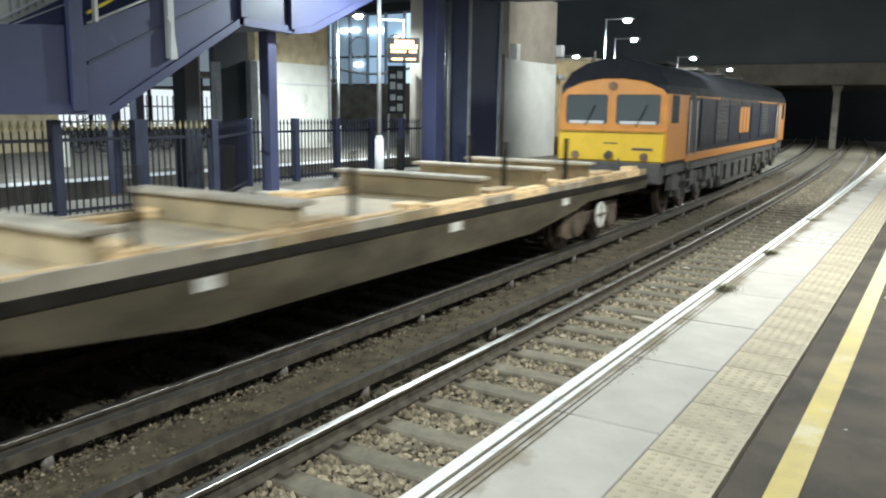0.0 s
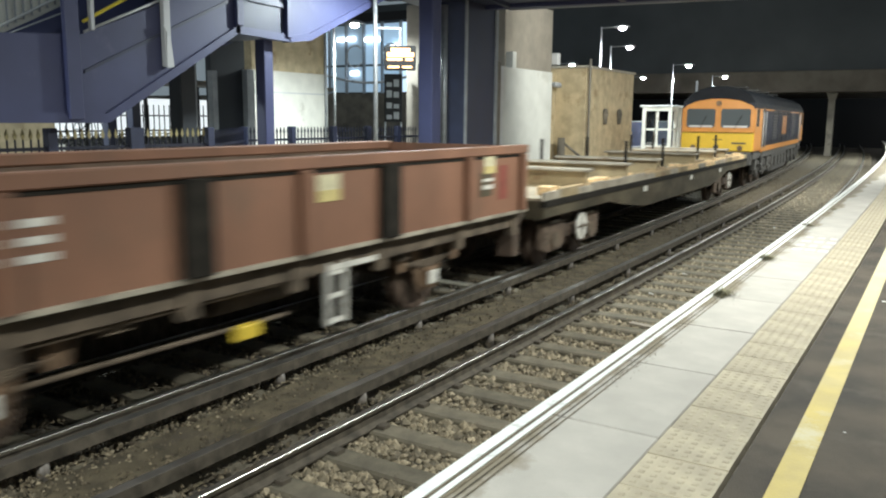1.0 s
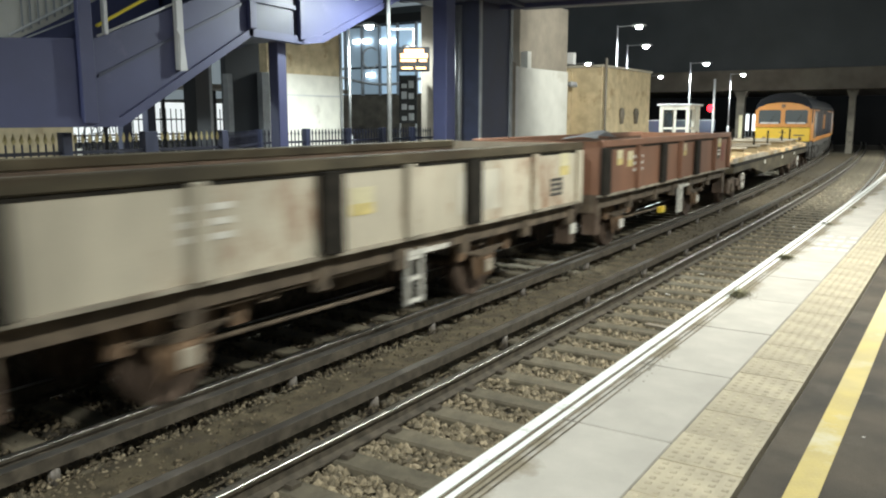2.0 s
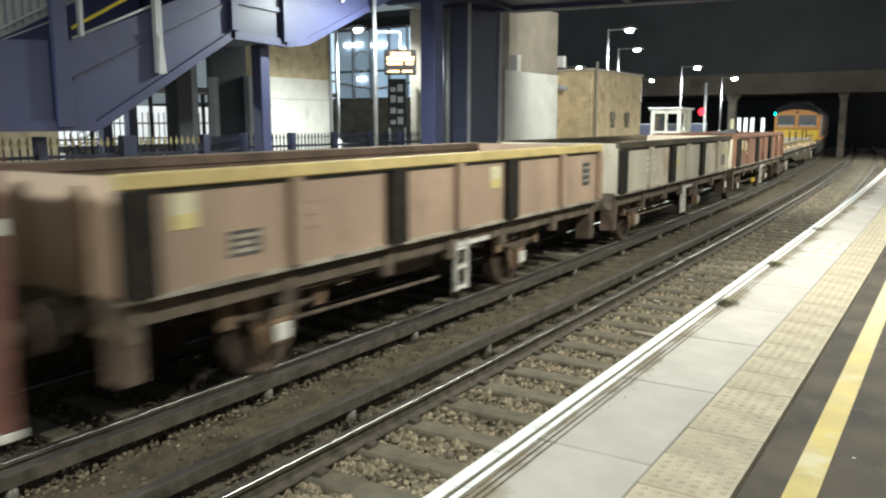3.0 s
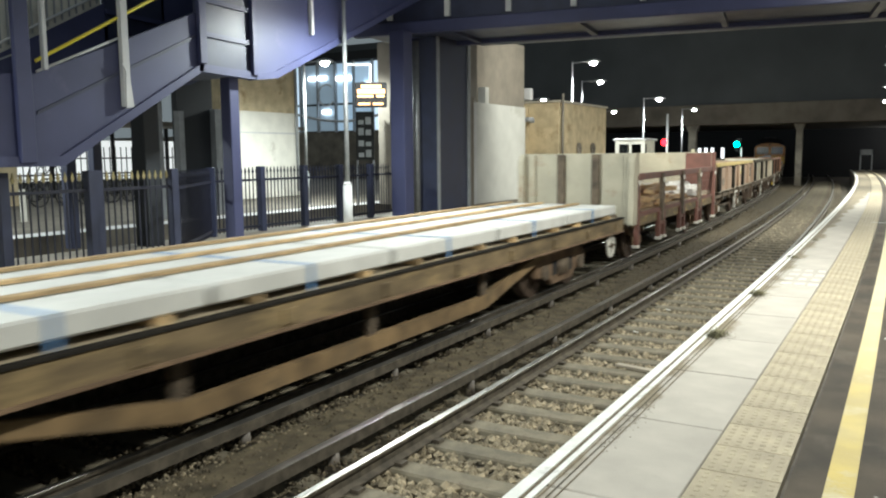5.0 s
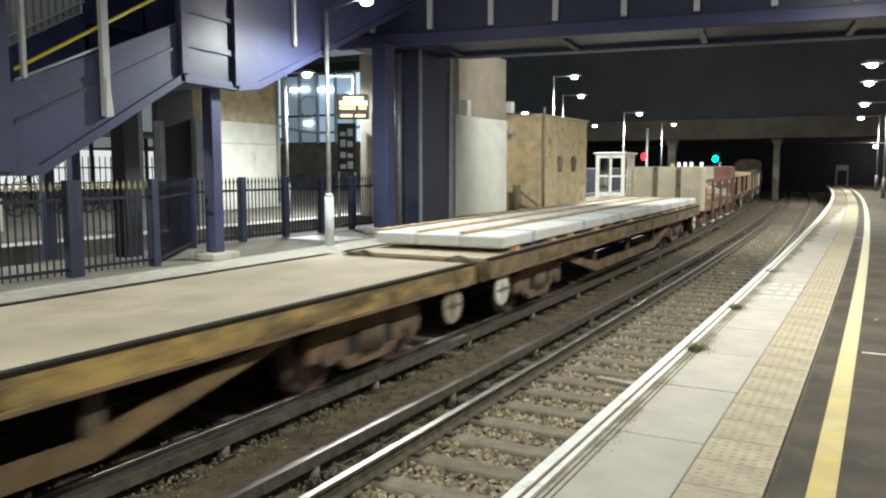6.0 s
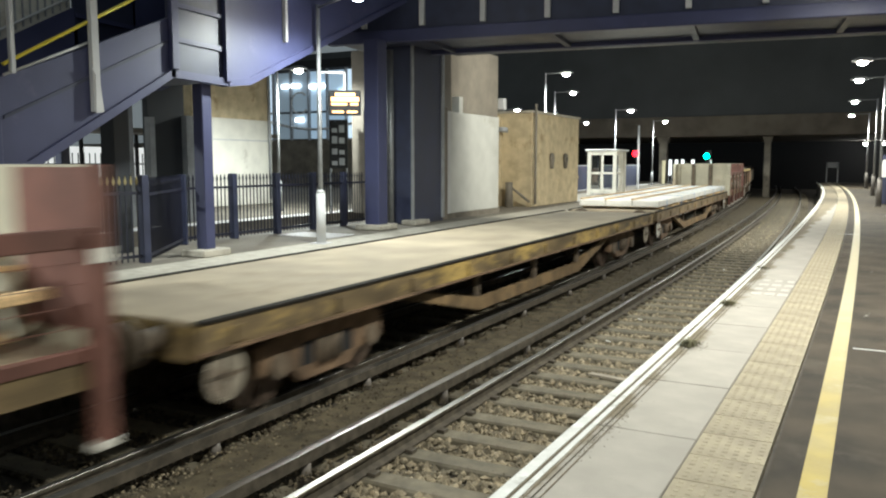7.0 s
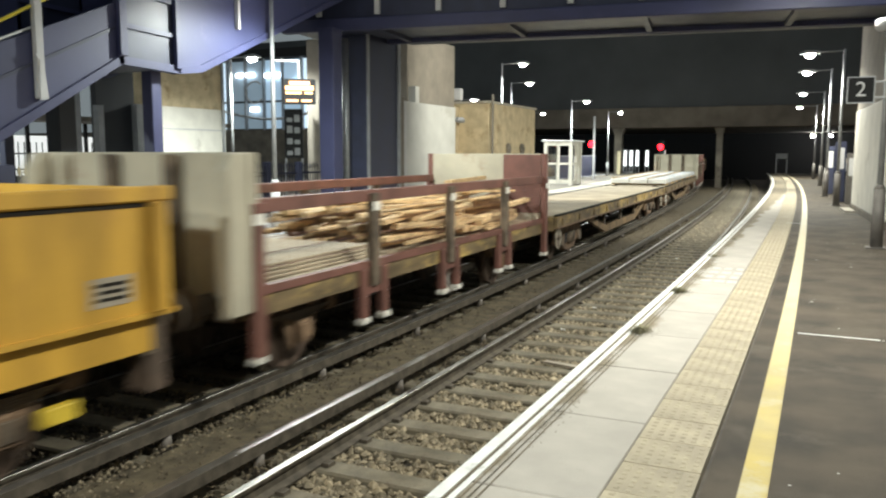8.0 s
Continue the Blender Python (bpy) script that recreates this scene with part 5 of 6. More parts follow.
def flat_wagon(name, L, zd, side, lab, fish, disc="white_mark", bog=2.55, discs=None, bogies=None):
    """Bogie flat wagon; fish: deep-bellied sill, else a trussed one."""
    v = empty(name, pose(0, 0, 0), lab, "freight wagon", "train")
    boxes("deck", [(-HW + 0.04, HW - 0.04, 0.05, L - 0.05, zd - 0.10, zd - 0.012)], M["deck_wood"], v, "worn pale deck")
    for s in (-1, 1):
        if fish:
            bm = bmesh.new()
            prism(bm, [(0.0, zd - 0.15), (0.0, zd - 0.33), (3.3, zd - 0.33), (4.0, zd - 0.44), (5.7, zd - 0.63), (L - 5.7, zd - 0.63), (L - 4.0, zd - 0.44), (L - 3.3, zd - 0.33), (L, zd - 0.33), (L, zd - 0.15)], s * HW - 0.03, s * HW + 0.03, axis="x")
            part("side_sill", bm, M[side], v, "deep-bellied grey side sill")
            boxes("stripe", [(s * HW - 0.05, s * HW + 0.05, 0, L, zd - 0.15, zd - 0.05)], M["black_post"], v, "black rubbing strip")
            kr, y = random.Random(17 + s), 0.0
            while y < L - 0.2:
                l = min(kr.uniform(0.5, 1.9), L - y)
                up = kr.uniform(0.05, 0.11)
                boxes("kerb", [(s * HW - 0.03, s * HW + 0.02, y, y + l - 0.012, zd - 0.05, zd + up)], M[kr.choice(("bearer", "bearer", "worn_edge", "bearer_web", "tan_wood"))], v, "worn raised edge board", 0.006)
                y += l
            for i in range(9):
                y = 0.6 + i * (L - 1.2) / 8
                boxes("load_block", [(s * (HW - 0.25) - 0.12, s * (HW - 0.25) + 0.14, y, y + (0.9 if i % 2 else 0.35), zd - 0.01, zd + 0.14)], M["tan_wood"], v, "timber packing block", 0.01)
            for y0, y1 in ((0.8, 4.6), (5.2, 9.0), (9.6, 13.1), (13.8, 17.0)):
                boxes("edge_timber", [(s * (HW - 0.15) - 0.08, s * (HW - 0.15) + 0.08, y0, y1, zd - 0.01, zd + 0.09)], M["tan_wood"], v, "long tan edge timber", 0.01)
            boxes("marking", [(s * (HW + 0.033) - 0.004, s * (HW + 0.033) + 0.004, y, y + 0.28, zd - 0.30, zd - 0.18) for y in (5.6, 9.9, 13.6)], M["white_mark"], v)
        else:
            boxes("side_sill", [(s * HW - 0.03, s * HW + 0.03, 0, L, zd - 0.29, zd - 0.03)], M[side], v, "side channel with worn yellow paint")
            boxes("edge_strip", [(s * HW - 0.05, s * HW + 0.05, 0, L, zd - 0.03, zd + 0.004)], M["black_post"], v, "dark deck edge", 0.005)
            boxes("sill_lip", [(s * HW - 0.05, s * HW + 0.06, 0, L, zd - 0.31, zd - 0.28)], M["bogie_rust"], v)
            bm = bmesh.new()
            a, b, c, d = 3.6, 6.3, L - 6.3, L - 3.6
            prism(bm, [(a, 0.86), (b, 0.26), (c, 0.26), (d, 0.86), (d - 0.52, 0.86), (c - 0.10, 0.45), (b + 0.10, 0.45), (a + 0.52, 0.86)], s * 1.10 - 0.05, s * 1.10 + 0.05, axis="x")
            part("truss", bm, M["truss_rust"], v, "rusty trapezoid truss beam")
            boxes("truss_post", [(s * 1.06, s * 1.12, y - 0.06, y + 0.06, 0.45, zd - 0.3) for y in (b, c, L / 2)], M["frame_grime"], v)
            for i in range(11):
                y = 0.5 + i * (L - 1.0) / 10
                boxes("stake_pocket", [(s * (HW + 0.03) - 0.03, s * (HW + 0.03) + 0.03, y - 0.07, y + 0.07, zd - 0.25, zd - 0.09)], M[side], v, "stake pocket", 0.008)
    boxes("headstock", [(-1.25, 1.25, 0.0, 0.12, zd - 0.36, zd - 0.05), (-1.25, 1.25, L - 0.12, L, zd - 0.36, zd - 0.05)], M[side], v)
    boxes("centre_sill", [(-0.3, 0.3, 0.2, L - 0.2, 0.66, zd - 0.1)], M["frame_grime"], v)
    for i in range(6):
        y = 4.4 + i * (L - 8.8) / 5
        boxes("cross_member", [(-1.2, 1.2, y - 0.06, y + 0.06, zd - 0.34, zd - 0.1)], M["frame_grime"], v)
    for y in bogies or (bog, L - bog):
        if fish:
            boxed_bogie(v, y)
        else:
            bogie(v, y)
    for y in discs or (0.62, L - 0.62):
        hand_wheel(v, y, disc)
    buffers(v, L)
    return v


f1 = flat_wagon("flat_wagon", 18.2, 1.30, "flat_side", "dirty grey flat wagon with cross bearers", True, discs=(1.95, 15.65), bogies=(1.95, 15.65))
for i, y in enumerate((2.3, 4.75, 7.1, 10.9, 13.2, 15.1)):
    web = boxes("cross_bearer", [(-1.32, 1.20, y - 0.05, y + 0.05, 1.32, 1.61)], M["bearer_web"], f1, "tan steel cross bearer", 0.006)
    boxes("top_flange", [(-1.40, 1.27, y - 0.17, y + 0.17, 1.61, 1.665)], M["bearer"], web, "pale worn top flange", 0.01)
    boxes("bottom_flange", [(-1.30, 1.20, y - 0.16, y + 0.16, 1.288, 1.32)], M["bearer_web"], web)
    if i in (1, 2, 4):
        boxes("timber", [(-1.0, 0.9, y + 0.6, y + 0.85, 1.288, 1.38)], M["tan_wood"], f1, "loose tan timber", 0.01)
for s in (-1, 1):
    for y in (5.2, 8.2, 12.0, 14.4):
        boxes("stake", [(s * 1.0 - 0.03, s * 1.0 + 0.03, y, y + 0.07, 1.288, 2.12)], M["black_post"], f1, "upright stake", 0.008)
f2 = flat_wagon("flat_wagon", 18.5, 1.19, "brown_sill", "flat wagon loaded with pale concrete slabs", False, bog=2.9)
f3 = flat_wagon("flat_wagon", 17.75, 1.19, "rust_yellow", "bare flat wagon with worn yellow sides", False, "worn_edge", 2.3, discs=(0.40, 17.2))
# slabs with battens and blue straps
slab_load = empty("slab_load", pose(0, 0, 0), "pale concrete slabs on timber battens", "slab load", "train")
for i in range(6):
    y0 = 0.80 + i * 2.93
    for x0, x1 in ((-1.22, -0.42), (-0.40, 0.40), (0.42, 1.22)):
        bm = bmesh.new()
        box(bm, x0, x1, y0, y0 + 2.86, 1.26, 1.46)
        part("slab", bm, M["pale_concrete"], slab_load, bevel=0.025)
    boxes("batten", [(-1.25, 1.25, y0 + 0.5, y0 + 0.58, 1.19, 1.26), (-1.25, 1.25, y0 + 2.3, y0 + 2.38, 1.19, 1.26)], M["tan_wood"], slab_load)
    boxes("strap", [(-1.24, 1.24, y0 + 1.3, y0 + 1.36, 1.462, 1.468), (1.226, 1.232, y0 + 1.3, y0 + 1.36, 1.19, 1.468)], M["blue_wrap"], slab_load, "blue strap", joined=True)
boxes("long_batten", [(-0.47, -0.36, 0.9, 18.1, 1.468, 1.505), (0.36, 0.47, 0.9, 18.1, 1.468, 1.505), (-1.22, -1.12, 0.9, 18.1, 1.468, 1.505)], M["tan_wood"], slab_load, "long timber batten")


def open_wagon(lab, L=10.1, front="pale"):
    """Maroon sided open wagon with stanchions and bulkheads."""
    v = empty("open_wagon", pose(0, 0, 0), lab, "freight wagon", "train")
    zd = 1.16
    boxes("floor", [(-HW + 0.03, HW - 0.03, 0.1, L - 0.1, zd - 0.08, zd)], M["deck_wood"], v)
    for s in (-1, 1):
        boxes("side_sill", [(s * HW - 0.04, s * HW + 0.03, 0, L, 0.88, 1.10)], M["rust_yellow"], v, "tan worn side sill")
        boxes("floor_rail", [(s * HW - 0.05, s * HW + 0.05, 0, L, 1.10, 1.19)], M["maroon"], v, "maroon lower rail")
        boxes("top_rail", [(s * HW - 0.05, s * HW + 0.05, 0, L, 1.95, 2.10)], M["maroon"], v, "maroon top rail", 0.01)
        for i, y in enumerate((0.12, 2.55, 5.0, 7.5, L - 0.12)):
            ends = i in (0, 4)
            low = 0.46 if ends else 0.86
            boxes("stanchion", [(s * (HW + 0.06) - 0.05, s * (HW + 0.06) + 0.05, y - 0.09, y + 0.09, low, 2.06)], M["maroon" if ends else "frame_grime"], v, "upright stanchion", 0.01)
            boxes("tag", [(s * (HW + 0.115) - 0.006, s * (HW + 0.115) + 0.006, y - 0.09, y + 0.09, 1.84, 1.95)], M["white_mark"], v, "small white tag")
            for e in ((0.0,) if ends else (-0.27, 0.27)):
                if not ends:
                    boxes("leg", [(s * (HW + 0.04) - 0.05, s * (HW + 0.04) + 0.05, y + e - 0.08, y + e + 0.08, 0.47, 1.1)], M["maroon"], v, "maroon drop leg", 0.012)
                boxes("leg_tip", [(s * (HW + 0.05) - 0.065, s * (HW + 0.05) + 0.065, y + e - 0.095, y + e + 0.095, 0.40, 0.47)], M["white_mark"], v, "white painted leg tip", 0.008)
            if not ends:
                boxes("leg_brace", [(s * (HW + 0.04) - 0.03, s * (HW + 0.04) + 0.03, y - 0.19, y + 0.19, 0.76, 0.86)], M["maroon"], v, "cross brace between the legs", 0.008)
        bm = bmesh.new()
        for i in range(60):
            y = 0.2 + i * (L - 0.4) / 59
            box(bm, s * HW - 0.004, s * HW + 0.004, y, y + 0.005, 1.19, 1.95)
        for z in (1.36, 1.52, 1.68, 1.84):
            box(bm, s * HW - 0.005, s * HW + 0.003, 0.1, L - 0.1, z, z + 0.005)
        tagged(part("mesh_side", bm, M["maroon"], v, "thin wire mesh"), kind="stuff")
        end_ladder(v, 5.35, s, "white_mark")
    # bulkheads
    for y, c in ((0.02, "bulk_grey"), (L - 0.12, "bulk_grey" if front == "pale" else "maroon")):
        boxes("bulkhead", [(-HW + 0.02, HW - 0.02, y, y + 0.10, 0.95, 2.57)], M[c], v, "tall plated bulkhead", 0.015)
        for x in (-1.16, -0.42, 0.42, 1.16):
            boxes("bulkhead_rib", [(x - 0.09, x + 0.09, y - 0.10, y, 0.95, 2.55) if y < 1 else (x - 0.09, x + 0.09, y + 0.10, y + 0.18, 0.95, 2.55)], M["frame_grime" if abs(x) < 1 else c], v, "upright rib", 0.015)
        boxes("bulkhead_post", [(HW - 0.03, HW + 0.09, y - 0.02, y + 0.12, 0.95, 2.57), (-HW - 0.09, -HW + 0.03, y - 0.02, y + 0.12, 0.95, 2.57)], M["maroon" if y > 1 else c], v, "corner post", 0.015)
    for x0, x1 in ((-HW - 0.10, -HW + 0.04), (HW - 0.04, HW + 0.10)):
        bm = bmesh.new()
        prism(bm, [(-0.34, 0.95), (-0.34, 2.40), (-0.22, 2.56), (-0.02, 2.57), (-0.02, 0.95)], x0, x1, axis="x")
        part("bulkhead_cheek", bm, M["bulk_grey"], v, "pale chamfered end cheek", 0.015)
    boxes("front_patch", [(0.42, HW - 0.04, L - 0.126, L - 0.12, 1.3, 2.55)], M["maroon"], v, "maroon bulkhead plate")
    boxes("headstock", [(-1.2, 1.2, 0.0, 0.12, 0.84, 1.08), (-1.2, 1.2, L - 0.12, L, 0.84, 1.08)], M["frame_grime"], v)
    boxes("underframe", [(-0.3, 0.3, 0.2, L - 0.2, 0.7, 1.05)], M["frame_grime"], v, joined=True)
    for y in (1.4, 8.35):
        wheelset(v, y)
        axle_guard(v, y, "bogie_rust")
    buffers(v, L)
    return v


o1 = open_wagon("maroon open wagon with timber and rubble behind mesh sides")
o2 = open_wagon("maroon open wagon with sawn planks behind mesh sides")


def timber_load(seed, y0, y1, n, thick, spread, label, xr=0.95, rise=0.0):
    rnd = random.Random(seed)
    t = empty("timber_load", pose(0, 0, 0), label, "timber load", "train")
    made = []
    for k in range(3):
        bm = bmesh.new()
        l, w, h = (2.6, 0.22, 0.12) if k == 0 else ((2.2, 0.15, 0.08) if k == 1 else (1.7, 0.25, 0.13))
        w, h = w * thick, h * thick
        box(bm, -w / 2, w / 2, -l / 2, l / 2, 0, h)
        made.append((mesh_of("beam", bm, M["tan_wood"], 0.01), l, h))
    for i in range(n):
        me, l, h = made[rnd.randrange(3)]
        lay = i / n
        x = rnd.uniform(-xr, xr)
        y = rnd.uniform(y0 + l / 2, y1 - l / 2)
        z = 1.17 + lay * spread * (1 - 0.35 * abs(x)) * (0.6 + 0.4 * math.sin(y * 1.3 + seed) + rise * (y - y0))
        piece("beam", me, t, pose(x, y, max(1.17, z), rnd.uniform(-3, 3) * lay, rnd.uniform(-8, 8) * lay, rnd.uniform(-9, 9)))
    return t


t1 = timber_load(3, 0.3, 6.8, 150, 1.0, 0.60, "heap of tan sawn timber in the open wagon")
t2 = timber_load(8, 3.4, 9.93, 250, 0.62, 0.72, "heap of thin tan planks in the open wagon", 1.14, 0.06)
rub = empty("rubble_load", pose(0, 0, 0), "pale broken concrete pieces in the open wagon", "rubble load", "train")
rnd = random.Random(5)
bm = bmesh.new()
for c in ((-.5, -.5, 0), (.5, -.5, 0), (.5, .5, 0), (-.5, .5, 0), (-.4, -.35, .5), (.45, -.4, .55), (.35, .45, .45), (-.45, .35, .6)):
    bm.verts.new(c)
bm.verts.ensure_lookup_table()
for f in ((3, 2, 1, 0), (4, 5, 6, 7), (0, 1, 5, 4), (1, 2, 6, 5), (2, 3, 7, 6), (3, 0, 4, 7)):
    bm.faces.new([bm.verts[i] for i in f])
chunk = mesh_of("chunk", bm, M["pale_concrete"])
for i in range(90):
    s = rnd.uniform(0.18, 0.5)
    y = rnd.uniform(6.2, 9.6)
    z = 1.16 + rnd.uniform(0, 0.30)
    piece("chunk", chunk, rub, pose(rnd.uniform(-1.0, 1.0), y, z, rnd.uniform(-12, 12), rnd.uniform(-12, 12), rnd.uniform(0, 360)) @ Matrix.Diagonal((s * 1.6, s, s * 0.6, 1)))
sheets = empty("sheet_load", pose(0, 0, 0), "pale sheets flat on the wagon floor", "sheet load", "train")
for i in range(4):
    boxes("sheet", [(-1.1 + 0.05 * i, 1.05 - 0.04 * i, 0.5 + 0.1 * i, 3.5 - 0.1 * i, 1.165 + i * 0.04, 1.20 + i * 0.04)], M["deck_wood"], sheets, bevel=0.008)


# ---------- locomotive ----------
def loco():
    v = empty("diesel_locomotive", pose(0, 0, 0), "orange and dark blue diesel freight locomotive with a yellow cab end", "locomotive", "train")
    L, hw, zb, ze = 20.6, 1.32, 1.36, 3.22
    cabd = 2.1
    bm = bmesh.new()
    prism(bm, [(-hw + 0.02, zb), (-hw + 0.02, ze), (hw - 0.02, ze), (hw - 0.02, zb)], 0.12, L - 0.12)
    part("body", bm, M["loco_blue"], v, "dark blue body sides")
    # roof, curved, set in over the cab
    bm = bmesh.new()
    prism(bm, [(-hw - 0.01, 3.02), (-hw + 0.02, 3.22), (-1.10, 3.52), (-0.74, 3.72), (-0.28, 3.84), (0.28, 3.84), (0.74, 3.72), (1.10, 3.52), (hw - 0.02, 3.22), (hw + 0.01, 3.02)], 0.16, L - 0.16)
    part("roof", bm, M["loco_roof"], v, "dark rounded roof", 0.02)
    boxes("roof_rib", [(-0.5, 0.5, y, y + 0.9, 3.86, 3.93) for y in (3.0, 6.5, 10.0, 13.5)], M["loco_under"], v)
    for y0, d in ((0.0, 1), (L, -1)):
        # end face: raked upper part with two windows let in, yellow nose below
        def yy(a):
            return y0 + d * a
        bm = bmesh.new()
        arch = [(-hw, 2.12), (-hw, 2.98), (-1.18, 3.14), (-0.75, 3.30), (-0.25, 3.37), (0.25, 3.37), (0.75, 3.30), (1.18, 3.14), (hw, 2.98), (hw, 2.12)]
        prism(bm, arch, min(yy(0.10), yy(cabd)), max(yy(0.10), yy(cabd)))
        cab = part("cab", bm, M["orange"], v, "orange cab shell", 0.03)
        for x0, x1 in ((-1.16, -0.10), (0.10, 1.16)):
            bm = bmesh.new()
            prism(bm, [(x0, 2.36), (x0, 2.94), (x0 + 0.06, 3.00), (x1 - 0.06, 3.00), (x1, 2.94), (x1, 2.36), (x1 - 0.06, 2.30), (x0 + 0.06, 2.30)], min(yy(0.092), yy(0.11)), max(yy(0.092), yy(0.11)))
            w = part("windscreen", bm, M["cab_glass"], cab, "dark windscreen")
            bm = bmesh.new()
            a, b = min(yy(0.075), yy(0.098)), max(yy(0.075), yy(0.098))
            box(bm, x0 - 0.05, x0, a, b, 2.26, 3.04)
            box(bm, x1, x1 + 0.05, a, b, 2.26, 3.04)
            box(bm, x0, x1, a, b, 3.00, 3.05)
            box(bm, x0, x1, a, b, 2.25, 2.30)
            part("window_frame", bm, M["orange"], w)
            boxes("dashboard", [(x0 + 0.1, x1 - 0.1, min(yy(0.088), yy(0.092)), max(yy(0.088), yy(0.092)), 2.31, 2.38)], M["pale_grey"], w)
            bm = bmesh.new()
            cyl(bm, (x0 + 0.5, yy(0.07), 2.25), (x0 + 0.75, yy(0.07), 2.75), 0.012, n=5)
            part("wiper", bm, M["dark"], w)
        bm = bmesh.new()
        cyl(bm, (0, yy(0.05), 3.20), (0, yy(0.12), 3.20), 0.10, n=16)
        part("headlight", bm, M["bogie_rust"], cab, "round top headlight")
        boxes("nose", [(-hw + 0.01, hw - 0.01, min(yy(0.0), yy(cabd)), max(yy(0.0), yy(cabd)), 1.42, 2.12)], M["loco_yellow"], v, "yellow nose panel", 0.035)
        boxes("nose_line", [(-hw + 0.05, hw - 0.05, min(yy(-0.004), yy(0.0)), max(yy(-0.004), yy(0.0)), 2.09, 2.11)], M["dark"], v)
        boxes("buffer_beam", [(-1.25, 1.25, min(yy(-0.02), yy(0.35)), max(yy(-0.02), yy(0.35)), 0.92, 1.42)], M["loco_under"], v, "grimy buffer beam", 0.02)
        for x in (-0.85, 0.85):
            bm = bmesh.new()
            cyl(bm, (x, yy(0.0), 1.55), (x, yy(-0.03), 1.55), 0.10, n=14)
            part("marker_light", bm, M["bogie_rust"], v, "marker light cluster")
        boxes("number_bars", [(0.55, 1.05, min(yy(-0.006), yy(0.0)), max(yy(-0.006), yy(0.0)), 1.70, 1.76), (-0.15, 0.2, min(yy(-0.006), yy(0.0)), max(yy(-0.006), yy(0.0)), 1.84, 1.87)], M["loco_under"], v)
        bm = bmesh.new()
        cyl(bm, (0, yy(-0.12), 1.55), (0, yy(0.0), 1.6), 0.09, n=10)
        cyl(bm, (0.3, yy(-0.08), 1.2), (0.25, yy(-0.05), 1.5), 0.025, n=6)
        part("coupler", bm, M["loco_under"], v)
        for s in (-1, 1):
            # cab side: orange with a window, then the door with rails
            boxes("cab_side", [(s * hw - 0.012, s * hw + 0.012, min(yy(0.1), yy(2.1)), max(yy(0.1), yy(2.1)), 1.44, 3.02)], M["orange"], v, "orange cab side")
            boxes("side_window", [(s * (hw + 0.008) - 0.008, s * (hw + 0.008) + 0.008, min(yy(0.45), yy(1.15)), max(yy(0.45), yy(1.15)), 2.35, 3.0)], M["cab_glass"], v, "cab side window")
            boxes("cab_door", [(s * (hw + 0.008) - 0.008, s * (hw + 0.008) + 0.008, min(yy(2.2), yy(2.85)), max(yy(2.2), yy(2.85)), 1.46, 3.1)], M["loco_under"], v, "dark cab door")
            for a in (2.12, 2.93):
                bm = bmesh.new()
                cyl(bm, (s * (hw + 0.06), yy(a), 1.5), (s * (hw + 0.06), yy(a), 2.9), 0.018, n=6)
                part("grab_rail", bm, M["pale_grey"], v, "pale grab rail")
            boxes("cab_steps", [(s * hw - 0.06, s * hw + 0.03, min(yy(2.25), yy(2.8)), max(yy(2.25), yy(2.8)), z, z + 0.04) for z in (0.55, 0.85, 1.15)] + [(s * hw - 0.02, s * hw, min(yy(2.25), yy(2.29)), max(yy(2.25), yy(2.29)), 0.55, 1.4), (s * hw - 0.02, s * hw, min(yy(2.76), yy(2.8)), max(yy(2.76), yy(2.8)), 0.55, 1.4)], M["loco_under"], v, joined=True)
    for s in (-1, 1):
        boxes("solebar_stripe", [(s * hw - 0.02, s * hw + 0.02, 2.1, L - 2.1, 1.36, 1.56)], M["orange"], v, "orange lower stripe")
        boxes("cantrail_stripe", [(s * hw - 0.012, s * hw + 0.014, 2.1, L - 2.1, 2.98, 3.03)], M["orange"], v, "thin orange upper stripe")
        for y in (3.6, 5.6, 7.6, 9.6, 11.6, 13.6, 15.6):
            boxes("side_panel", [(s * (hw - 0.005), s * (hw + 0.012), y, y + 1.85, 1.7, 3.05)] if s > 0 else [(s * (hw + 0.012), s * (hw - 0.005), y, y + 1.85, 1.7, 3.05)], M["loco_blue"], v, bevel=0.005)
        for y in (5.7, 14.0):
            boxes("grille_slat", [(s * (hw + 0.014) - 0.01, s * (hw + 0.014) + 0.01, y, y + 1.6, 1.85 + k * 0.12, 1.91 + k * 0.12) for k in range(9)], M["loco_under"], v)
        boxes("lettering_shape", [(s * (hw + 0.016) - 0.003, s * (hw + 0.016) + 0.003, 9.4 + k * 0.62, 9.9 + k * 0.62, 1.95, 2.8) for k in range(3)], M["orange"], v, "large orange logo shape")
        for z in (2.98, 2.86):
            boxes("louvre", [(s * (hw + 0.016) - 0.008, s * (hw + 0.016) + 0.008, 6 + i * 0.5, 6.35 + i * 0.5, z, z + 0.05) for i in range(14)], M["loco_under"], v)
    boxes("fuel_tank", [(-1.22, 1.22, 7.4, 13.2, 0.28, 1.2)], M["loco_under"], v, "grimy fuel tank", 0.08)
    boxes("tank_step", [(1.20, 1.30, 7.8 + i * 1.3, 8.5 + i * 1.3, 0.55, 1.0) for i in range(4)], M["loco_under"], v)
    boxes("underframe", [(-1.28, 1.28, 0.4, L - 0.4, 1.12, 1.36)], M["loco_under"], v, joined=True)
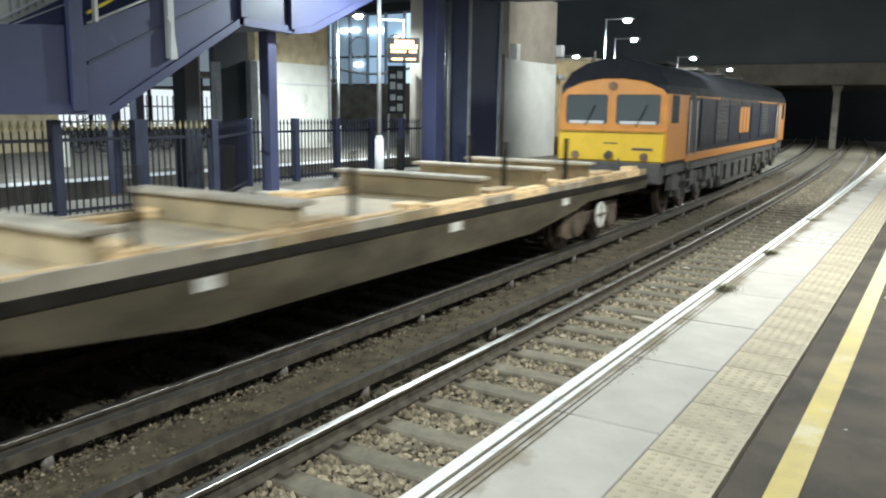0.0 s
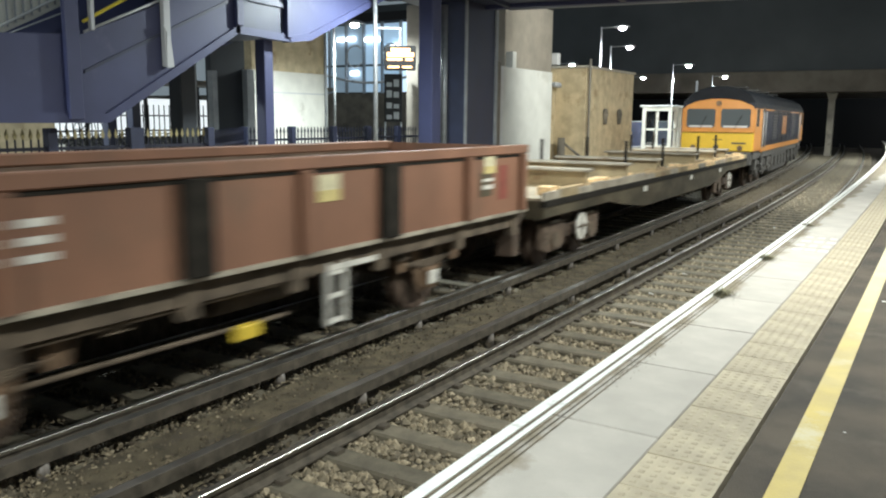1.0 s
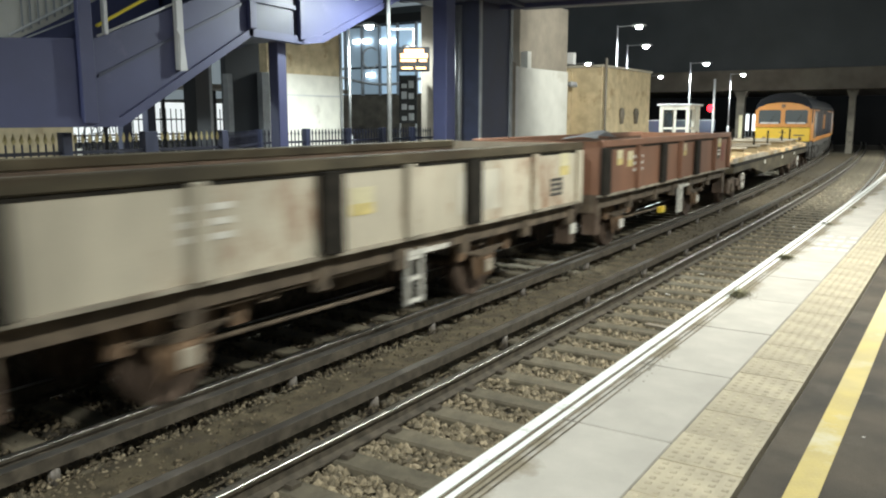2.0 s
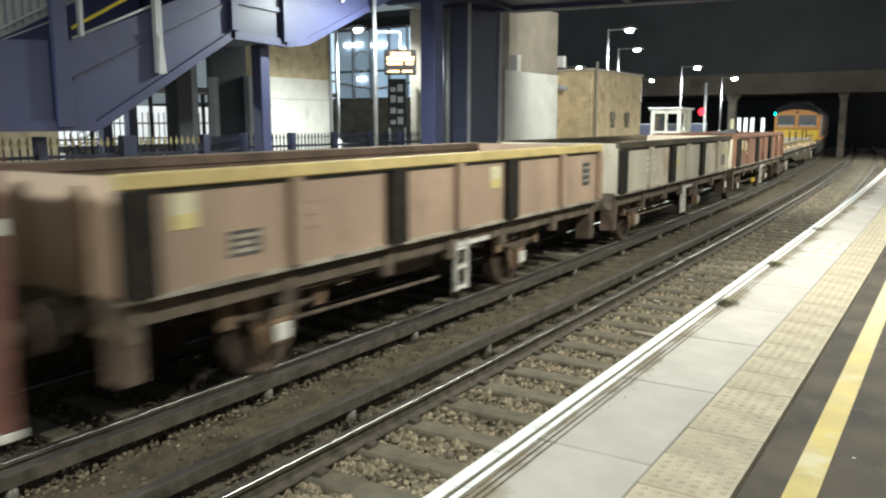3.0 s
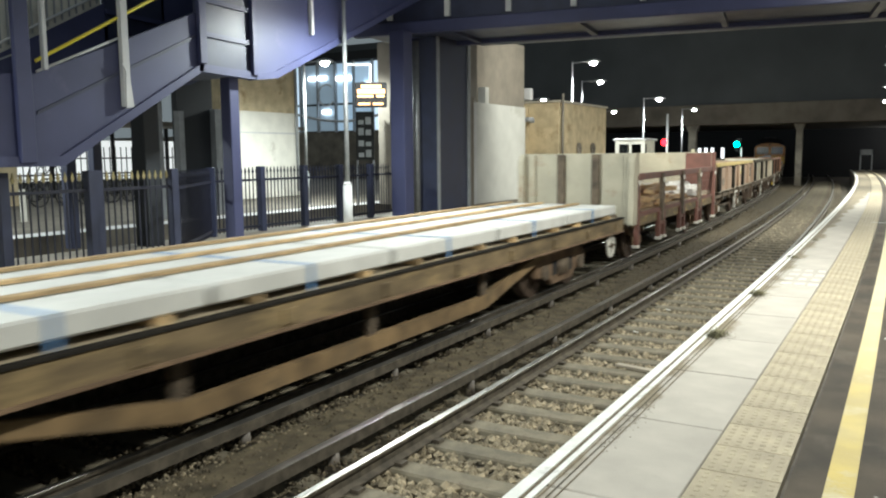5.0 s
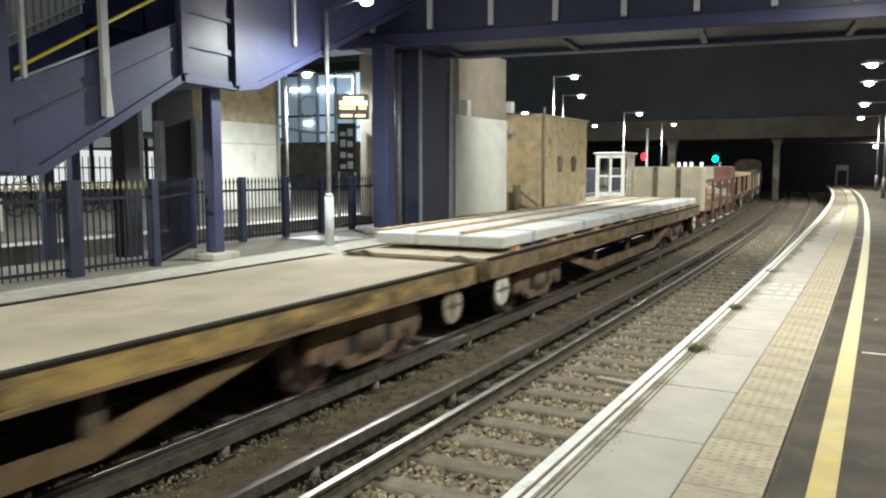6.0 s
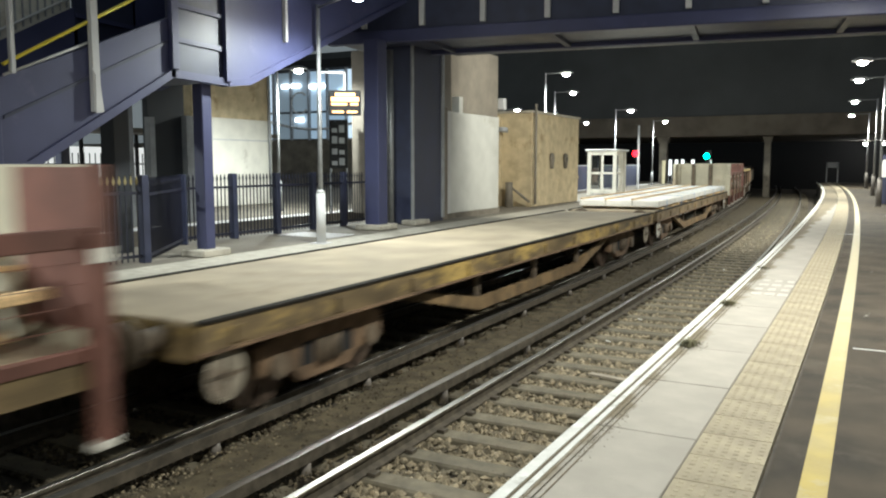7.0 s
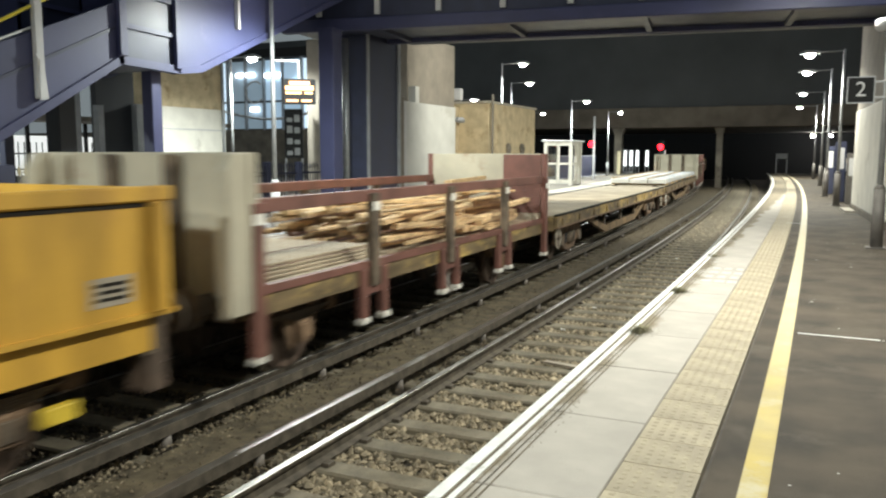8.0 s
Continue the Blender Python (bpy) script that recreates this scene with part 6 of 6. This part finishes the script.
    for yc in (4.1, L - 4.1):
        for s in (-1, 1):
            bm = bmesh.new()
            prism(bm, [(yc - 2.6, 0.5), (yc - 2.6, 0.85), (yc - 1.6, 1.02), (yc + 1.6, 1.02), (yc + 2.6, 0.85), (yc + 2.6, 0.5), (yc + 1.2, 0.42), (yc + 0.6, 0.62), (yc - 0.6, 0.62), (yc - 1.2, 0.42)], s * 1.08 - 0.08, s * 1.08 + 0.08, axis="x")
            fr = part("bogie_frame", bm, M["loco_under"], v, "grimy three-axle bogie frame", 0.02)
            bm = bmesh.new()
            for k in (-1.95, 0, 1.95):
                cyl(bm, (s * 1.1, yc + k, 0.53), (s * 1.24, yc + k, 0.53), 0.17, n=14)
                for e in (-0.36, 0.36):
                    cyl(bm, (s * 1.15, yc + k + e, 0.55), (s * 1.15, yc + k + e, 1.0), 0.10, n=10)
            part("suspension", bm, M["loco_under"], fr)
            boxes("sand_box", [(s * 1.12, s * 1.28, yc + e, yc + e + 0.5, 0.7, 1.1) for e in (-3.0, -1.2, 0.8, 2.4)], M["loco_under"], fr)
        for k in (-1.95, 0, 1.95):
            wheelset(v, yc + k, 0.53)
    buffers(v, L, 1.05)
    return v


lo = loco()

# crumpled grey sheet left on the end of the red wagon
tarp = empty("crumpled_sheet", pose(0, 0, 0), "crumpled silver-grey sheet over the wagon's end", "sheet", "train")
bm = bmesh.new()
rnd = random.Random(21)
grid = [[bm.verts.new((0.55 + i * 0.17, -0.05 + j * 0.17, 2.20 + 0.16 * math.exp(-((i - 3) ** 2 + (j - 3) ** 2) / 6) + rnd.uniform(-0.015, 0.03))) for j in range(7)] for i in range(5)]
for i in range(4):
    for j in range(6):
        bm.faces.new((grid[i][j], grid[i + 1][j], grid[i + 1][j + 1], grid[i][j + 1]))
bmesh.ops.solidify(bm, geom=bm.faces[:], thickness=0.012)
part("sheet", bm, M["galv"], tarp)
# ================= small pieces: sleepers, paving, stones, weeds =================
bm = bmesh.new()
prism(bm, [(-1.25, -0.10), (-1.25, 0.0), (1.25, 0.0), (1.25, -0.10)], -0.13, 0.13)
sleeper_mesh = mesh_of("sleeper", bm, M["sleeper"], 0.02)
bm = bmesh.new()
for s in (-0.7525, 0.7525):
    for e in (-0.12, 0.12):
        box(bm, s + e - 0.04, s + e + 0.04, -0.05, 0.05, 0.0, 0.035)
clip_mesh = mesh_of("rail_clip", bm, M["rail_side"])
for tr, c, dev in ((near_track, near_c, devn), (far_track, far_c, devf)):
    for i in range(132):
        s = -6.0 + i * 0.65
        o = piece("sleeper", sleeper_mesh, tr, pose(c - dev(s), s, RAIL - 0.163, 0, 0, math.degrees(math.atan(0.0014 * s)) + random.uniform(-0.5, 0.5)))
        if s < 40:
            piece("rail_clip", clip_mesh, o, pose(0, 0, 0.0))

# coping slabs and tactile blocks
cop_w, cop_l = 0.752, 1.25
bm = bmesh.new()
box(bm, 0.0, cop_w, 0.007, cop_l - 0.007, -0.055, 0.0)
slab_mesh = mesh_of("coping_slab", bm, M["coping"], 0.006)
s = 3.60 - 14 * cop_l
while s < Y1 - 2:
    piece("coping_slab", slab_mesh, platform, pose(EDGE - devp(s + 0.6), s, random.uniform(-0.002, 0.001), 0, 0, math.degrees(math.atan(2 * 0.00026 * s + 9.6e-6 * s * abs(s)))))
    s += cop_l
def tactile_block(k):
    bm = bmesh.new()
    box(bm, 0.004, 0.406, 0.006, 0.404, -0.055, -0.001)
    for i in range(6):
        for j in range(6):
            x, y = 0.05 + i * 0.064, 0.05 + j * 0.064 - (0.016 if i % 2 else -0.0)
            a = [bm.verts.new((x + dx * 0.016, y + dy * 0.016, -0.001)) for dx, dy in ((-1, -1), (1, -1), (1, 1), (-1, 1))]
            b = [bm.verts.new((x + dx * 0.010, y + dy * 0.010, 0.0035)) for dx, dy in ((-1, -1), (1, -1), (1, 1), (-1, 1))]
            bm.faces.new(b)
            for q in range(4):
                bm.faces.new((a[q], a[(q + 1) % 4], b[(q + 1) % 4], b[q]))
    return mesh_of("tactile_block", bm, M["tactile"])
tac_mesh = tactile_block(0)
s = 0.51
for i in range(140):
    piece("tactile_block", tac_mesh, platform, pose(EDGE + 0.755 - devp(s + 0.2), s, random.uniform(-0.003, 0.001), 0, 0, math.degrees(math.atan(2 * 0.00026 * s + 9.6e-6 * s * abs(s)))))
    s += 0.41
bm = bmesh.new()
sweep(bm, [(0.762, -0.055), (0.762, 0.0), (1.172, 0.0), (1.172, -0.055)], EDGE, devp, s, Y1)
sweep(bm, [(0.762, -0.055), (0.762, 0.0), (1.172, 0.0), (1.172, -0.055)], EDGE, devp, Y0, 0.59)
part("tactile_strip", bm, M["tactile"], platform, "buff tactile paving further along")

# stamped pale marks and grime on the coping: weeds at the joints
def weed(x, y, n, h, seed):
    w = empty("weed", pose(x, y, 0.0), "small dry weed tuft at the platform edge", "plant", "edge weeds")
    rnd = random.Random(seed)
    bm = bmesh.new()
    for i in range(n):
        a, l = rnd.uniform(0, math.tau), rnd.uniform(0.4, 1) * h
        bx, by = rnd.gauss(0, 0.035), rnd.gauss(0, 0.07)
        tip = (bx + math.cos(a) * l * 0.9, by + math.sin(a) * l * 1.2, l * 0.6)
        p = math.cos(a + 1.57) * 0.0035, math.sin(a + 1.57) * 0.0035
        v = [bm.verts.new(c) for c in ((bx - p[0], by - p[1], 0), (bx + p[0], by + p[1], 0), (tip[0] * 0.6 + p[0] * 1.4, tip[1] * 0.6 + p[1] * 1.4, l * 0.5), tip, (tip[0] * 0.6 - p[0] * 1.4, tip[1] * 0.6 - p[1] * 1.4, l * 0.5))]
        bm.faces.new(v)
    part("leaves", bm, M["leaf"], w)
weed(-1.45, 7.42, 260, 0.085, 1)
weed(-1.48, 9.85, 220, 0.08, 2)
weed(-1.52, 13.55, 50, 0.07, 3)
weed(-1.50, 16.4, 30, 0.06, 4)

# ballast stones
def stones(name, label, count, xr, yr, z0, dev, seed, size=(0.022, 0.055), stone="stone", crib=False, blob=None):
    rnd = np.random.RandomState(seed)
    base = np.array([(1, 0, 0), (-1, 0, 0), (0, 1, 0), (0, -1, 0), (0, 0, 1), (0, 0, -1)], float)
    tri = np.array([(0, 2, 4), (2, 1, 4), (1, 3, 4), (3, 0, 4), (2, 0, 5), (1, 2, 5), (3, 1, 5), (0, 3, 5)])
    u = rnd.rand(count) ** 1.5
    y = yr[0] + (yr[1] - yr[0]) * u
    if crib:          # keep most stones between the sleepers
        k = np.floor((y + 6.0) / 0.65)
        y = np.where(rnd.rand(count) < 0.94, -6.0 + (k + 0.5) * 0.65 + rnd.uniform(-0.19, 0.19, count), y)
    if blob:
        y = yr[0] + rnd.normal(0, 1, count) * blob[1]
    x = rnd.uniform(*xr, count) - np.array([dev(v) for v in y])
    if blob:
        x = xr[0] + np.abs(rnd.normal(0, 1, count)) * blob[0]
    s = rnd.uniform(*size, count)
    a = rnd.uniform(0, math.tau, count)
    V = base[None] * (s[:, None, None] * rnd.uniform(0.6, 1.25, (count, 6, 1)))
    V = V + rnd.uniform(-0.25, 0.25, V.shape) * s[:, None, None]
    c, sn = np.cos(a)[:, None], np.sin(a)[:, None]
    X, Y = V[..., 0] * c - V[..., 1] * sn, V[..., 0] * sn + V[..., 1] * c
    V = np.stack([X + x[:, None], Y + y[:, None], V[..., 2] * 0.8 + (z0 + rnd.uniform(-0.02, 0.03, count) * (0.0 if blob else 1.0))[:, None]], -1)
    F = (np.arange(count) * 6)[:, None, None] + tri[None]
    me = bpy.data.meshes.new(name)
    me.from_pydata(V.reshape(-1, 3).tolist(), [], F.reshape(-1, 3).tolist())
    me.materials.append(M[stone])
    return tagged(new(name, me), label, "gravel", kind="stuff")
stones("ballast", "pale brown ballast stones between the sleepers", 30000, (-4.15, -1.70), (1.5, 45), -1.132, devn, 1, crib=True)
stones("ballast", "small dusty stones between the two tracks", 12000, (-5.6, -4.1), (1.5, 40), -1.05, devn, 2, (0.008, 0.024), "dark_stone")
stones("ballast", "dusty ballast under the train", 14000, (-7.7, -5.4), (1.0, 30), -1.12, devf, 3, (0.016, 0.036), "dark_stone")
stones("ballast", "brown leaf litter and ballast beside the far track", 2600, (-6.0, -4.9), (1.0, 7.5), -1.07, devf, 6, (0.010, 0.028), "stone")
bm = bmesh.new()
box(bm, 0, 0.75, 0, 0.10, 0, 0.03)
part("loose_plank", bm, M["bearer"], None, m=pose(-3.15, 9.75, -1.06, 0, 0, -12))
tagged(bpy.data.objects["loose_plank"], "pale loose plank lying on the sleepers", "plank")
rnd = random.Random(12)
for i in range(16):
    bm = bmesh.new()
    box(bm, -0.04, 0.04, -0.025, 0.025, 0, 0.012)
    o = part("litter", bm, M["white_line"], None, bevel=0.004, m=pose(rnd.choice((-4.9, -4.6, -5.0, -2.6, -3.4)) + rnd.uniform(-0.2, 0.2), rnd.uniform(4, 22), -1.085, rnd.uniform(-15, 15), rnd.uniform(-15, 15), rnd.uniform(0, 180)))
    tagged(o, "scrap of pale litter on the ballast", "litter", "track litter")


# soil gathered behind the edge stripes
for k, (x, y, w, l, n) in enumerate(((-1.46, 4.75, 0.05, 0.30, 260), (-1.49, 7.4, 0.08, 0.14, 500), (-1.50, 9.8, 0.07, 0.14, 400), (-1.55, 13.5, 0.07, 0.16, 400), (-1.50, 16.4, 0.05, 0.2, 250))):
    stones("edge_soil", "loose dry soil behind the platform edge stripe", n, (x, x), (y, y), 0.001, lambda v: 0.0, 40 + k, (0.002, 0.006), "soil", blob=(w, l))

# faded stencilled writing on the coping
for r_ in range(4):
    for c_ in range(3):
        boxes("faded_writing", [(-1.36 + c_ * 0.16, -1.24 + c_ * 0.16 - (r_ % 2) * 0.03, 10.75 + r_ * 0.42, 10.75 + r_ * 0.42 + 0.22, -0.002, 0.0035)], M["faded_mark"], platform, "faded white painted mark")

# trodden pale specks on the asphalt
rnd = random.Random(31)
bm = bmesh.new()
for i in range(60):
    x, y, r_ = rnd.uniform(0.0, 2.2), rnd.uniform(2.5, 18), rnd.uniform(0.006, 0.018)
    ring = [bm.verts.new((EDGE + 1.55 + x + r_ * rnd.uniform(0.6, 1.2) * math.cos(a * math.tau / 7), y + r_ * rnd.uniform(0.6, 1.3) * math.sin(a * math.tau / 7), -0.002)) for a in range(7)]
    bm.faces.new(ring)
tagged(part("gum_specks", bm, M["faded_mark"], None), "pale trodden specks on the asphalt", "litter", kind="stuff")


# ================= what moves =================
def run(t):
    """Metres gone since the start."""
    return 12.85 * t - 0.035 * t * t


def vehicle_pose(rear, length, t):
    """A vehicle with its rear end at rear + run(t), seated on the track by two points."""
    a, b = rear + run(t) + length * 0.2, rear + run(t) + length * 0.8
    pa, pb = Vector((far_c - devf(a), a, RAIL)), Vector((far_c - devf(b), b, RAIL))
    yaw = math.atan2(-(pb - pa).x, (pb - pa).y)
    d = (pb - pa).normalized()
    return Matrix.Translation(pa - d * length * 0.2) @ Matrix.Rotation(yaw, 4, "Z")


def motions():
    times = [0, 1 / 30, 0.1, 0.2] + [0.4 + 0.2 * i for i in range(37)] + [7.8, 7.9, 8 - 1 / 30, 8.0]
    for v, rear, length in TRAIN:
        walk(v, [(t, vehicle_pose(rear, length, t)) for t in times])
    for w, (x, y, z), r in WHEELS:
        walk(w, [(k / 30, pose(x, y, z, -math.degrees(run(k / 30) / r) % 360)) for k in range(241)])
    # the far signal's lens drum swings round as the train clears
    walk(spect, [(0, pose(-0.3, -0.12, 2.23)), (7.2, pose(-0.3, -0.12, 2.23)), (7.27, pose(-0.3, -0.12, 2.23, 0, 0, 60)), (7.33, pose(-0.3, -0.12, 2.23, 0, 0, 120)), (7.4, pose(-0.3, -0.12, 2.23, 0, 0, 180)), (8, pose(-0.3, -0.12, 2.23, 0, 0, 180))])


TRAIN = [(lo, 17.95, 20.6), (f1, -1.45, 18.2), (w1, -12.27, 10.2), (tarp, -12.27, 10.2), (w2, -23.4, 10.2), (w3, -34.55, 10.15), (o1, -45.55, 10.1), (t1, -45.55, 10.1), (rub, -45.55, 10.1),
         (f2, -65.0, 18.5), (slab_load, -65.0, 18.5), (f3, -83.25, 17.75), (o2, -94.2, 10.0), (t2, -94.2, 10.0), (sheets, -94.2, 10.0), (w8, -105.4, 10.2)]
motions()
